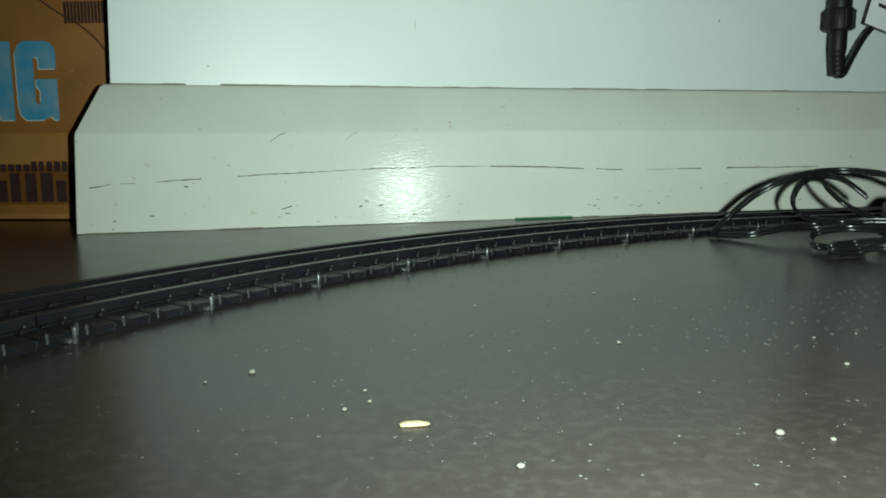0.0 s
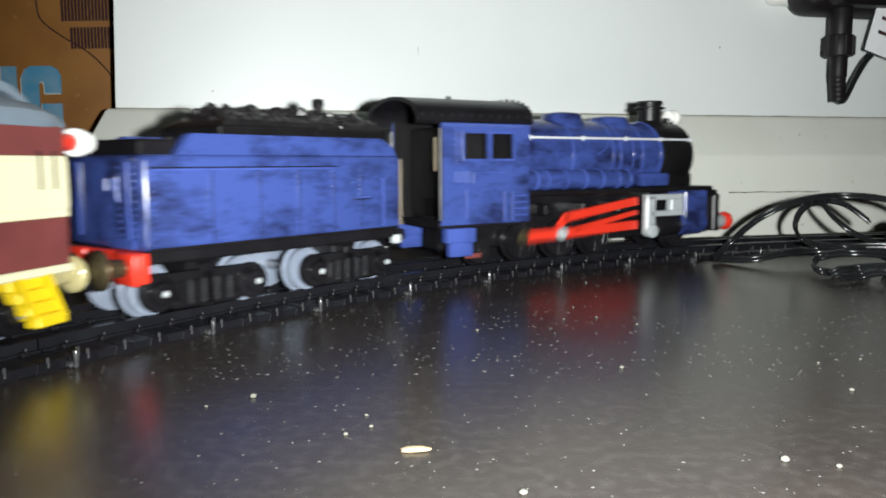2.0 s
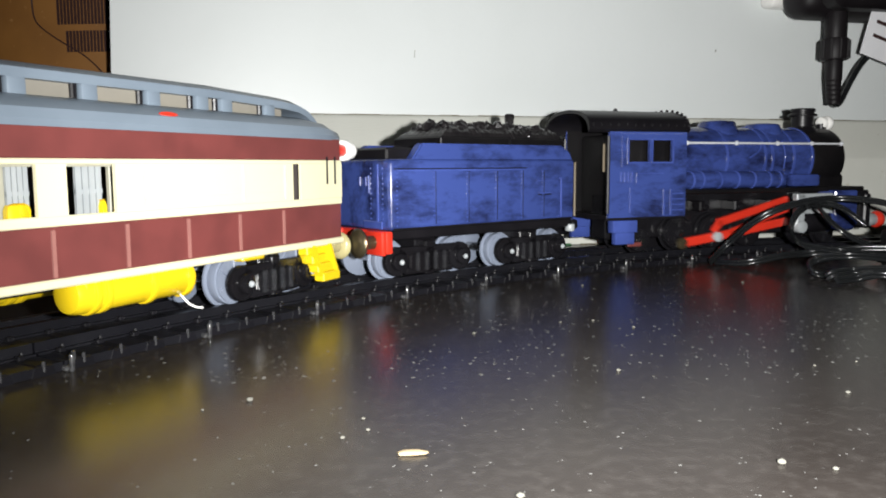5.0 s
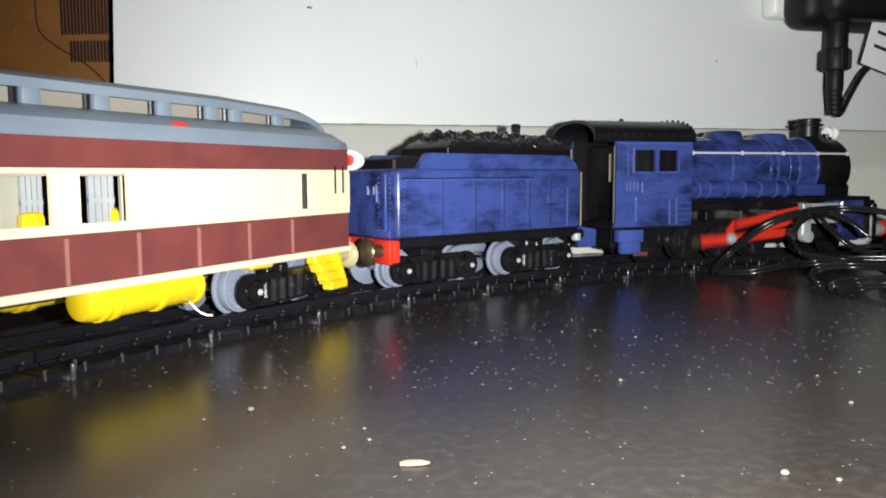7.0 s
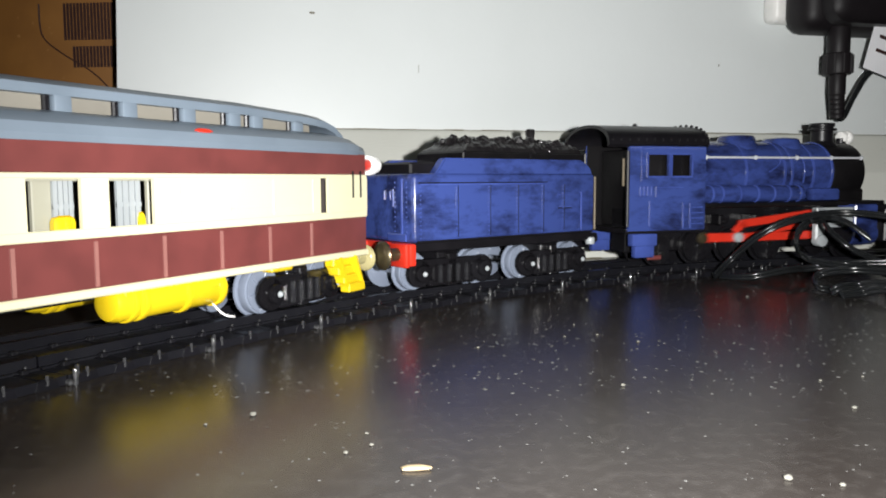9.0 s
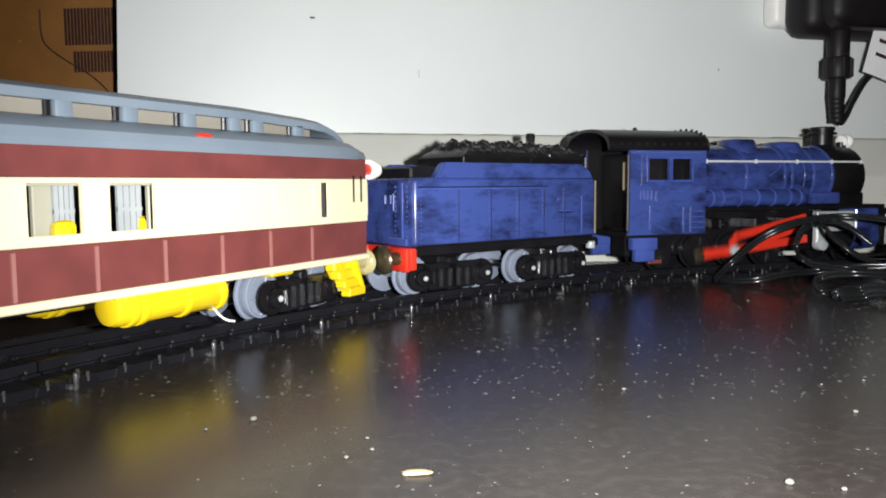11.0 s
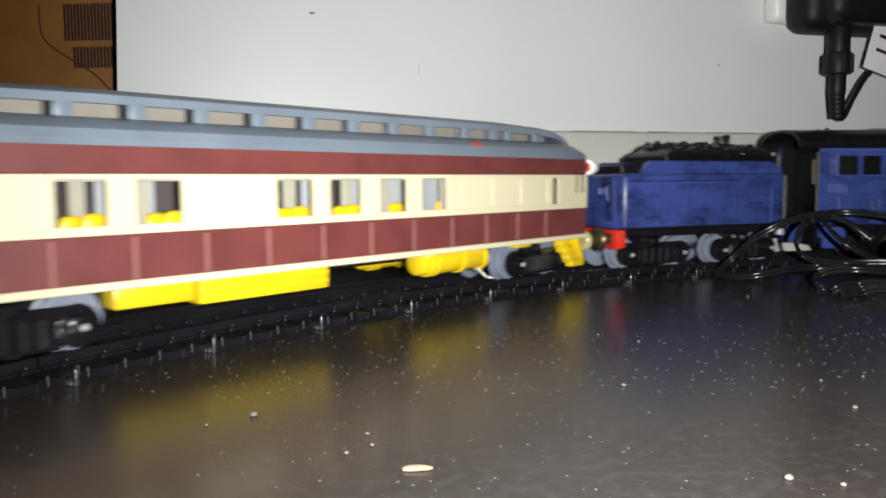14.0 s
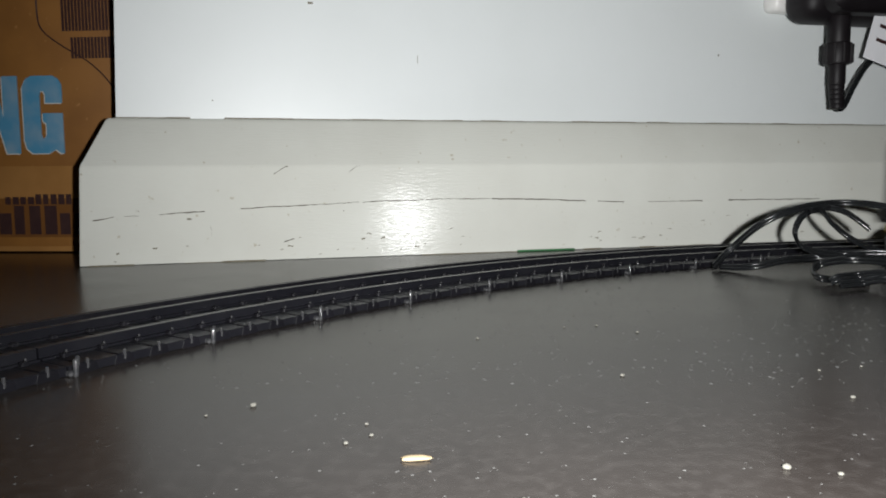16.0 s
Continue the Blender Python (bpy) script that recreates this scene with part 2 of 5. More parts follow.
def thing(name, bm, material, label, category, m=None, group="", kind="", smooth=35):
    ob = new(name, mesh_of(name, bm, material, smooth))
    if m is not None:
        ob.matrix_world = m
    return tagged(ob, label, category, group, kind)


def empty(name, label, category, m=None, group="", kind=""):
    ob = new(name)
    ob.empty_display_size = 0.01
    if m is not None:
        ob.matrix_world = m
    return tagged(ob, label, category, group, kind)


def shared(name, mesh, parent, m=None):
    ob = new(name, mesh)
    ob.parent = parent
    if m is not None:
        ob.matrix_basis = m
    return ob


# ---------- setting ----------
bm = bmesh.new()
box(bm, -0.80, 1.05, -0.75, 0.85, -0.02, 0.0)
thing("floor", bm, M_FLOOR, "dark polished speckled floor with dust on it", "floor", kind="structure", smooth=0)

S0 = -0.1353     # the wall's outer corner
bm = bmesh.new()
box(bm, S0, 1.02, 0.0, 0.12, 0.0, 2.4)
box(bm, S0, S0 + 0.12, 0.12, 0.30, 0.0, 2.4)
for v in bm.verts:      # the old plaster corner leans in a little
    if v.co.x < S0 + 0.001:
        v.co.x += 0.030 * (v.co.z - 0.058)
thing("wall_north", bm, M_WALL, "white painted wall with small marks and scuffs", "wall", WALL, kind="structure", smooth=0)
bm = bmesh.new()
box(bm, -0.68, S0, 0.22, 0.30, 0.0, 2.4)
thing("wall_recess", bm, M_ROOM, "shaded back wall of the recess behind the box", "wall", WALL, kind="structure", smooth=0)
# unseen walls and ceiling, added to close the room and keep it dim
bm = bmesh.new()
box(bm, -0.80, 1.05, -0.80, -0.75, 0.0, 2.4)
thing("wall_south", bm, M_ROOM, "plain unseen wall added across the dim room", "wall", kind="structure", smooth=0)
bm = bmesh.new()
box(bm, -0.85, -0.80, -0.80, 0.85, 0.0, 2.4)
thing("wall_west", bm, M_ROOM, "plain unseen side wall added to the dim room", "wall", kind="structure", smooth=0)
bm = bmesh.new()
box(bm, 1.05, 1.10, -0.80, 0.85, 0.0, 2.4)
thing("wall_east", bm, M_ROOM, "plain unseen end wall added to the dim room", "wall", kind="structure", smooth=0)
bm = bmesh.new()
box(bm, -0.85, 1.10, -0.80, 0.85, 2.4, 2.45)
thing("ceiling", bm, M_ROOM, "plain unseen ceiling added to the dim room", "ceiling", kind="structure", smooth=0)


def skirting():
    """Skirting with a sloped upper face, mitred round the wall's outer corner."""
    prof = [(-0.0005, 0.0575), (0.0022, 0.0582), (0.0034, 0.0574), (0.0118, 0.0398), (0.0124, 0.0386), (0.0139, 0.0002)]
    b = bmesh.new()
    runs = []
    for out, z in prof:
        runs.append([b.verts.new((1.02, -out, z)), b.verts.new((S0 - out, -out, z)), b.verts.new((S0 - out, 0.034, z))])
    for p, q in zip(runs, runs[1:]):
        for k in range(2):
            b.faces.new((p[k], p[k + 1], q[k + 1], q[k]))
    bmesh.ops.recalc_face_normals(b, faces=b.faces[:])
    if sum(f.normal.z for f in b.faces) < 0:
        bmesh.ops.reverse_faces(b, faces=b.faces[:])
    es = [e for e in b.edges if len(e.link_faces) == 2]
    bmesh.ops.bevel(b, geom=es, offset=0.0008, segments=2, affect="EDGES", profile=0.5)
    return thing("baseboard", b, M_SKIRT, "cream painted skirting board, chipped and cracked, mitred round a corner", "skirting board",
                 WALL, kind="structure", smooth=25)


base = skirting()


def out_at(z):
    return 0.0124 + (0.0386 - z) / 0.0384 * 0.0015


# the long crack along the skirting and its scratches
def streak(name, pts, width, material, parent, rnd, lift=0.0002):
    b = bmesh.new()
    prev = None
    for i, (s, z) in enumerate(pts):
        w = width * rnd.uniform(0.35, 1.0)
        row = [b.verts.new((s, -out_at(z) - lift, z + w / 2)), b.verts.new((s, -out_at(z) - lift, z - w / 2))]
        if prev:
            b.faces.new((prev[0], prev[1], row[1], row[0]))
        prev = row
    bmesh.ops.recalc_face_normals(b, faces=b.faces[:])
    return part(name, b, material, parent, smooth=0)


def crack_z(s):
    return np.interp(s, [-0.142, -0.136, -0.11, -0.0713, -0.03, 0.0011, 0.04, 0.0824, 0.13, 0.175, 0.22],
                     [0.0178, 0.0189, 0.0202, 0.0221, 0.0235, 0.0240, 0.0232, 0.0212, 0.0212, 0.0211, 0.0208])


rnd = random.Random(5)
for a, e, w in ((-0.1435, -0.136, 0.0005), (-0.132, -0.127, 0.0003), (-0.119, -0.102, 0.0005), (-0.088, -0.058, 0.0005),
                (-0.058, -0.040, 0.0003), (-0.038, -0.012, 0.0005), (-0.011, 0.018, 0.0004), (0.019, 0.064, 0.0006),
                (0.070, 0.083, 0.0006), (0.095, 0.112, 0.0003), (0.112, 0.124, 0.0006), (0.138, 0.190, 0.0006)):
    n = max(3, int((e - a) / 0.002))
    pts = [(a + (e - a) * i / n, float(crack_z(a + (e - a) * i / n)) + rnd.uniform(-0.00015, 0.00015)) for i in range(n + 1)]
    streak("crack", pts, w * 0.95, M_CRACK, base, rnd)
for s, z, ds, dz, w in ((-0.0745, 0.0392, 0.006, 0.004, 0.0004), (-0.100, 0.0145, 0.0005, -0.004, 0.0006),
                        (-0.071, 0.0075, 0.004, 0.0012, 0.0006), (-0.044, 0.0395, 0.005, 0.004, 0.00025),
                        (-0.076, 0.0180, 0.0, -0.005, 0.0004)):
    if z > 0.0386:
        z -= 0.004
    streak("scratch", [(s + ds * k / 4, min(z + dz * k / 4, 0.0384)) for k in range(5)], w, M_CRACK, base, rnd)
for i in range(46):
    s, z = rnd.uniform(-0.145, 0.2), abs(rnd.gauss(0, 0.009)) + 0.0012
    if z < 0.037:
        w = rnd.uniform(0.0003, 0.0022)
        streak("scuff", [(s + w * k / 3, z + rnd.uniform(-0.0003, 0.0003)) for k in range(4)], rnd.uniform(0.0003, 0.0008), M_GRIME, base, rnd)
# dark joint along the foot of the skirting
b = bmesh.new()
x = -0.146
while x < 0.25:
    L = rnd.uniform(0.006, 0.02)
    if rnd.random() < 0.55:
        box(b, x, x + L, -0.0147, -0.0132, 0.0, rnd.uniform(0.0002, 0.0005))
    x += L
part("grime_line", b, M_GRIME, base, "dirt along the foot of the board", smooth=0)
# dust and dirt caught along the top edge
b = bmesh.new()
x = S0
while x < 0.35:
    L = rnd.uniform(0.004, 0.014)
    if rnd.random() < 0.97:
        h = rnd.uniform(0.0002, 0.0005)
        box(b, x, x + L, -0.0007, -0.0001, 0.0580, 0.0582 + h)
    x += L
part("top_grime", b, M_GRIME, base, "dark dirt caught along the top edge", smooth=0)
# marks on the wall above
for s, z, w, h in ((-0.058, 0.1063, 0.0022, 0.0008), (0.139, 0.0905, 0.0005, 0.0011), (-0.011, 0.083, 0.00015, 0.0035), (-0.098, 0.0655, 0.0005, 0.0005)):
    b = bmesh.new()
    box(b, s, s + w, -0.0003, 0.0, z, z + h, 0.0001, 1)
    ob = thing("wall_mark", b, M_GRIME, "small dark scuff on the white wall", "scuff", WALL, group="wall scuffs", kind="structure", smooth=0)


# ---------- track ----------
def ring(b, r0, r1, z0, z1, a0, a1, n):
    """An arc of rectangular section; angles in degrees, clockwise from +y."""
    rows = []
    for i in range(n + 1):
        a = radians(a0 + (a1 - a0) * i / n)
        rows.append([b.verts.new((r * math.sin(a), r * math.cos(a), z)) for r, z in ((r0, z0), (r1, z0), (r1, z1), (r0, z1))])
    fs = []
    for p, q in zip(rows, rows[1:]):
        for k in range(4):
            fs.append(b.faces.new((p[k], p[(k + 1) % 4], q[(k + 1) % 4], q[k])))
    fs += [b.faces.new(rows[0][::-1]), b.faces.new(rows[-1])]
    bmesh.ops.recalc_face_normals(b, faces=fs)


def track_section():
    root = empty("track_section", "curved black plastic toy track on the dark floor", "toy track", pose(CX, CY, 0), group="track circle")
    for r in (RC - 0.0083, RC + 0.0083):
        b = bmesh.new()
        ring(b, r - 0.0009, r + 0.0009, 0.0018, 0.0041, 0.0, 29.93, 24)
        ring(b, r - 0.0020, r + 0.0020, 0.0016, 0.0022, 0.0, 29.93, 24)
        part("rail", b, M_RAIL, root)
    b = bmesh.new()
    ring(b, RC - 0.0165, RC - 0.0150, 0.0004, 0.0014, 0.0, 29.93, 24)
    ring(b, RC + 0.0150, RC + 0.0172, 0.0002, 0.0041, 0.0, 29.93, 24)
    ring(b, RC - 0.0030, RC + 0.0030, 0.0004, 0.0012, 0.0, 29.93, 24)
    part("tie_strip", b, M_TRACK, root)
    b = bmesh.new()
    ring(b, RC - 0.0180, RC + 0.0172, 0.0001, 0.0018, 0.0, 29.93, 24)
    part("web", b, M_RAIL, root, "thin black web between the sleepers")
    b = bmesh.new()
    prof = [(-0.0022, 0.0), (-0.0016, 0.0020), (0.0016, 0.0020), (0.0022, 0.0)]
    tmp = bmesh.new()
    prism(tmp, prof, -0.0182, 0.0182, axis="y")
    bmesh.ops.bevel(tmp, geom=[e for e in tmp.edges if min(v.co.z for v in e.verts) > 0.001], offset=0.0004, segments=1, affect="EDGES")
    merge(b, tmp)
    # rail chairs, two by each rail
    for y in (-0.0113, -0.0055, 0.0055, 0.0113):
        box(b, -0.0007, 0.0007, y - 0.0007, y + 0.0007, 0.0018, 0.0028, 0.0002, 1)
    sleeper = mesh_of("sleeper", b, M_TRACK)
    b = bmesh.new()
    cyl(b, (0, -0.0196, 0.0), (0, -0.0196, 0.0032), 0.0005, n=10, bevel=0.0002)
    box(b, -0.0009, 0.0009, -0.0192, -0.0176, 0.0, 0.0011, 0.0003, 1)
    box(b, 0.0010, 0.0018, -0.0184, -0.0177, 0.0016, 0.0034, 0.0002, 1)
    clip = mesh_of("clip", b, M_CLIP)
    # small pin added at each sleeper end to carry a glint
    b = bmesh.new()
    cyl(b, (0, -0.0180, 0.0008), (0, -0.0180, 0.0026), 0.00032, n=8)
    pin = mesh_of("glint_pin", b, M_CLIP)
    b = bmesh.new()
    cyl(b, (0.0006, -0.0108, 0.0018), (0.0006, -0.0108, 0.0032), 0.00025, n=8)
    spike = mesh_of("spike", b, M_CLIP)
    for k in range(24):
        a = 0.6 + k * 1.25
        m = pose(RC * math.sin(radians(a)), RC * math.cos(radians(a)), 0, 0, 0, -a)
        shared("sleeper", sleeper, root, m)
        shared("glint_pin", pin, root, m)
        shared("spike", spike, root, m)
    for k in range(6):
        a = 0.05 + k * 5.0
        shared("clip", clip, root, pose(RC * math.sin(radians(a)), RC * math.cos(radians(a)), 0, 0, 0, -a))
    return root


section = track_section()
section.matrix_world = pose(CX, CY, 0, 0, 0, -0.3)
for k in range(1, 12):
    copy_thing(section, pose(CX, CY, 0, 0, 0, -0.3 - 30 * k))


# ---------- wheels and bogies ----------
def wheel_mesh(r, spokes):
    b = bmesh.new()
    cyl(b, (0, 0, 0), (0, -0.0024, 0), r, n=28, bevel=0.0003)
    cyl(b, (0, 0.0008, 0), (0, 0, 0), r + 0.0008, n=28, bevel=0.0002)
    cyl(b, (0, -0.0024, 0), (0, -0.0028, 0), r * 0.92, n=28)
    cyl(b, (0, -0.0028, 0), (0, -0.0036, 0), r * 0.34, n=14, bevel=0.0002)
    for i in range(spokes):
        tmp = bmesh.new()
        box(tmp, -0.0004, 0.0004, -0.0032, -0.0026, r * 0.2, r * 0.86, 0.0001, 1)
        bmesh.ops.rotate(tmp, cent=(0, 0, 0), matrix=Matrix.Rotation(i * math.tau / spokes, 3, "Y"), verts=tmp.verts)
        merge(b, tmp)
    return b


WHEELSETS = []   # (object, local x, local z, radius)


def wheelset(parent, x, z, r, name="wheelset"):
    """Two wheels on an axle; the axle carries the wheels."""
    b = bmesh.new()
    cyl(b, (0, -0.0118, 0), (0, 0.0118, 0), 0.0008, n=10)
    cyl(b, (0, -0.006, 0), (0, 0.006, 0), 0.0014, n=10)
    ax = part(name, b, M_STEEL, parent)
    ax.matrix_basis = pose(x, 0, z)
    for sgn in (-1, 1):
        w = part("wheel", wheel_mesh(r, 6), M_WHEEL, ax, "grey plastic wheel")
        w.matrix_basis = pose(0, sgn * 0.0071, 0, 0, 0, 0 if sgn < 0 else 180)
    WHEELSETS.append((ax, x, z, r))
    return ax


def bogie(parent, x, half, r=0.0053):
    """Black side frames with springs and axle boxes."""
    for sgn in (-1, 1):
        b = bmesh.new()
        y0, y1 = sorted((sgn * 0.0108, sgn * 0.0130))
        yo = sgn * 0.0135
        box(b, x - half, x + half, y0, y1, 0.0104, 0.0132, 0.0005, 2)
        box(b, x - half + 0.003, x + half - 0.003, y0, y1, 0.0052, 0.0072, 0.0005, 2)
        for dx in (-half, half):
            cyl(b, (x + dx, y0, 0.0092), (x + dx, y1, 0.0092), 0.0042, n=18, bevel=0.0005)
            cyl(b, (x + dx, yo - sgn * 0.001, 0.0092), (x + dx, yo + sgn * 0.0010, 0.0092), 0.0024, n=14, bevel=0.0004)
            cyl(b, (x + dx, yo, 0.0092), (x + dx, yo + sgn * 0.0016, 0.0092), 0.0009, n=10, bevel=0.0002)
        box(b, x - half * 0.62, x + half * 0.62, y0, y1, 0.0060, 0.0118, 0.0005, 1)
        box(b, x - 0.0016, x + 0.0016, y0, y1, 0.0048, 0.0146, 0.0003, 1)
        fr = part("bogie_frame", b, M_BLACK, parent, "black bogie side frame with round axle boxes")
        for dx in (-half, half):
            b = bmesh.new()
            ball(b, (x + dx, yo + sgn * 0.0016, 0.0092), 0.0008, u=8, v=6)
            part("axle_end", b, M_SILVER, fr, "pale axle end")
        for dx in (-half * 0.42, -half * 0.14, half * 0.14, half * 0.42):
            b = bmesh.new()
            for q in range(5):
                zz = 0.0064 + q * 0.0010
                cyl(b, (x + dx, sgn * 0.0134, zz), (x + dx, sgn * 0.0134, zz + 0.0006), 0.0008, n=8)
            cyl(b, (x + dx, sgn * 0.0134, 0.0062), (x + dx, sgn * 0.0134, 0.0114), 0.00055, n=8)
            part("spring", b, M_SPRING, fr, "small coil spring")
    b = bmesh.new()
    box(b, x - 0.004, x + 0.004, -0.0108, 0.0108, 0.0090, 0.0150, 0.0004, 1)
    part("bolster", b, M_BLACK, parent)
    for dx in (-half, half):
        wheelset(parent, x + dx, 0.0041 + r, r)


def buffer(parent, x, y, z, d, material, r=0.0040, label=""):
    b = bmesh.new()
    cyl(b, (x, y, z), (x + d * 0.0045, y, z), r * 0.45, n=12)
    ball(b, (x + d * 0.0050, y, z), r, sx=0.42)
    part("buffer", b, material, parent, label)


# ---------- passenger coach ----------
def coach():
    root = empty("passenger_coach", "cream and maroon toy passenger coach with a grey roof", "toy coach")
    X0, X1, W = -0.1030, 0.1025, 0.0170
    wins = [(-0.0860, -0.0828), (-0.0735, -0.0640), (-0.0585, -0.0490), (-0.0262, -0.0162), (-0.0112, -0.0012),
            (0.0046, 0.0146), (0.0202, 0.0302), (0.0818, 0.0850)]
    for sgn in (-1, 1):
        def ys(a, c):
            return sorted((sgn * a, sgn * c))
        y0, y1 = ys(W - 0.0012, W)
        b = bmesh.new()
        box(b, X0, X1, y0, y1, 0.0172, 0.0262, 0.0002, 1)
        part("lower_panel", b, M_MAROON, root, "maroon lower side panel")
        b = bmesh.new()
        for k in range(12):
            xx = -0.0895 + k * 0.01525
            yo0, yo1 = ys(W, W + 0.00025)
            box(b, xx - 0.00035, xx + 0.00035, yo0, yo1, 0.0176, 0.0256)
        part("panel_seam", b, M_SEAM, root, "pale vertical panel seams", smooth=0)
        b = bmesh.new()
        y0, y1 = ys(W - 0.0010, W + 0.0008)
        box(b, X0, X1, y0, y1, 0.0158, 0.0174, 0.0003, 1)
        part("sill_strip", b, M_CREAM, root, "cream strip along the bottom edge")
        # cream window band, pierced
        b = bmesh.new()
        y0, y1 = ys(W - 0.0004, W + 0.0004)
        zb, zt = 0.0262, 0.0376
        box(b, X0, X1, y0, y1, zb, 0.0280, 0.0002, 1)
        box(b, X0, X1, y0, y1, 0.0366, zt, 0.0002, 1)
        edge = X0
        for a, c in wins:
            box(b, edge, a, y0, y1, 0.0279, 0.0367)
            edge = c
        box(b, edge, X1, y0, y1, 0.0279, 0.0367)
        part("window_band", b, M_CREAM, root, "cream side band pierced by windows", smooth=0)
        b = bmesh.new()
        yo0, yo1 = ys(W + 0.0004, W + 0.0007)
        for zz in (0.0300, 0.0338, 0.0350):
            box(b, 0.036, 0.079, yo0, yo1, zz, zz + 0.0002)
        for xx in (0.0362, 0.050, 0.064, 0.0785):
            box(b, xx, xx + 0.0003, yo0, yo1, 0.0285, 0.0362)
        part("moulding", b, M_CREAM, root, smooth=0)
        b = bmesh.new()
        for xx in (0.0955, 0.0990):
            box(b, xx, xx + 0.0004, yo0, yo1, 0.0315, 0.0385)
        part("door_slot", b, M_DARK, root, smooth=0)
        b = bmesh.new()
        y0, y1 = ys(W - 0.0012, W)
        box(b, X0, X1, y0, y1, 0.0376, 0.0430, 0.0002, 1)
        part("letterboard", b, M_MAROON, root, "maroon band under the roof")
        # shutters, reveals, and dark sheets standing in for the shade inside the coach
        y0, y1 = ys(0.0138, 0.0144)
        for k, (a, c) in enumerate(wins[1:7]):
            w = c - a
            if k >= 4:
                lo, hi = ((0.52, 0.92), (0.24, 0.80))[k - 4]
                n = 4
                for q in range(n):
                    b = bmesh.new()
                    xa = a + 0.0016 + w * (lo + (hi - lo) * q / n)
                    box(b, xa, xa + w * (hi - lo) / n * 0.80, y0, y1, 0.0266, 0.0374)
                    part("shutter_slat", b, M_SILVER, root, "pale grey shutter slat", smooth=0)
                b = bmesh.new()
                box(b, a + 0.0016 + w * lo, a + 0.0016 + w * hi, y0 + 0.0001, y1 - 0.0001, 0.0314, 0.0322)
                part("shutter_rail", b, M_SILVER, root, smooth=0)
            # cream partition inside, its recess shade in the colour, with a grey curtain beside it
            lo, hi, cl, ch = ((0.30, 0.62, 0.86, 1.06), (0.10, 0.36, 0.38, 0.52), (0.34, 0.68, 0.92, 1.12), (0.58, 0.90, 0.98, 1.36),
                              (0.23, 0.70, 0.80, 0.90), (1.06, 1.78, 0.86, 0.94))[k]
            b = bmesh.new()
            box(b, a + 0.0012 + w * lo, a + 0.0012 + w * hi, *ys(0.0125, 0.0136), 0.0240, 0.0376, 0.0002, 1)
            part("partition", b, M_CREAM_SHADED, root, "cream partition behind the window", smooth=0)
            b = bmesh.new()
            box(b, a + 0.0012 + w * cl, a + 0.0012 + w * ch, *ys(0.0118, 0.0124), 0.0240, 0.0376)
            part("curtain", b, M_SILVER, root, "pale grey curtain", smooth=0)
            b = bmesh.new()
            box(b, a - 0.0005, c + 0.0010, *ys(0.0142, 0.0160), 0.0362, 0.0374)
            part("window_reveal", b, M_CREAM_SHADED, root, "cream inner window reveal", smooth=0)
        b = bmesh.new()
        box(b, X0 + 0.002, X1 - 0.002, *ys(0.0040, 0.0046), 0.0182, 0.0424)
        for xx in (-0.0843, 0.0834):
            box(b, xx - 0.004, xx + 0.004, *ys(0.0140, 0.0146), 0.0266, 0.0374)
        part("interior_shade", b, M_DIM_INSIDE, root, "dark sheet standing in for the shaded interior", smooth=0)
        # yellow seats
        for k, (a, c) in enumerate(wins[1:7]):
            for f in ((0.06, 0.50), (0.20, 0.62), (0.06, 0.50), (0.20, 0.62), (0.50,), (0.72,))[k]:
                b = bmesh.new()
                y0, y1 = ys(0.0138, 0.0152)
                box(b, a + 0.0012 + (c - a) * f, a + 0.0012 + (c - a) * (f + (0.42 if k < 5 else 0.14)), y0, y1, 0.0180, 0.0300 if f < 0.3 else 0.0303, 0.0012, 2)
                part("seat", b, M_YELLOW, root, "yellow seat back")
    b = bmesh.new()
    box(b, X0, X1, -0.0162, 0.0162, 0.0160, 0.0180)
    part("coach_floor", b, M_CREAM, root, smooth=0)
    for x, mt in ((X1 - 0.0012, M_CREAM), (X0 + 0.0002, M_GREY)):
        b = bmesh.new()
        box(b, x, x + 0.0010, -0.0158, 0.0158, 0.0160, 0.0430, 0.0002, 1)
        part("end_wall", b, mt, root, smooth=0)
    # front end details
    b = bmesh.new()
    box(b, X1 - 0.0004, X1 + 0.0010, -0.0160, 0.0160, 0.0160, 0.0262, 0.0003, 1)
    part("end_panel", b, M_MAROON, root, "maroon lower end panel")
    b = bmesh.new()
    box(b, X1 - 0.0004, X1 + 0.0008, -0.0160, 0.0160, 0.0376, 0.0430, 0.0003, 1)
    part("end_letterboard", b, M_MAROON, root)
    b = bmesh.new()
    cyl(b, (X1, -0.0135, 0.0403), (X1 + 0.0062, -0.0135, 0.0403), 0.0017, n=12)
    lamp = part("lamp_socket", b, M_RED, root, "red lamp base")
    b = bmesh.new()
    ball(b, (X1 + 0.0092, -0.0135, 0.0403), 0.0024)
    cyl(b, (X1 + 0.0058, -0.0135, 0.0403), (X1 + 0.0084, -0.0135, 0.0403), 0.0029, n=14, bevel=0.0006)
    part("lamp_bulb", b, M_WHITE, lamp, "white lamp globe")
    # roof: curved eaves, then a raised deck on short posts
    prof = [(-0.0176, 0.0428), (-0.0180, 0.0440), (-0.0174, 0.0458), (-0.0150, 0.0474), (-0.0110, 0.0484), (0, 0.0488),
            (0.0110, 0.0484), (0.0150, 0.0474), (0.0174, 0.0458), (0.0180, 0.0440), (0.0176, 0.0428)]
    b = bmesh.new()
    rings = []
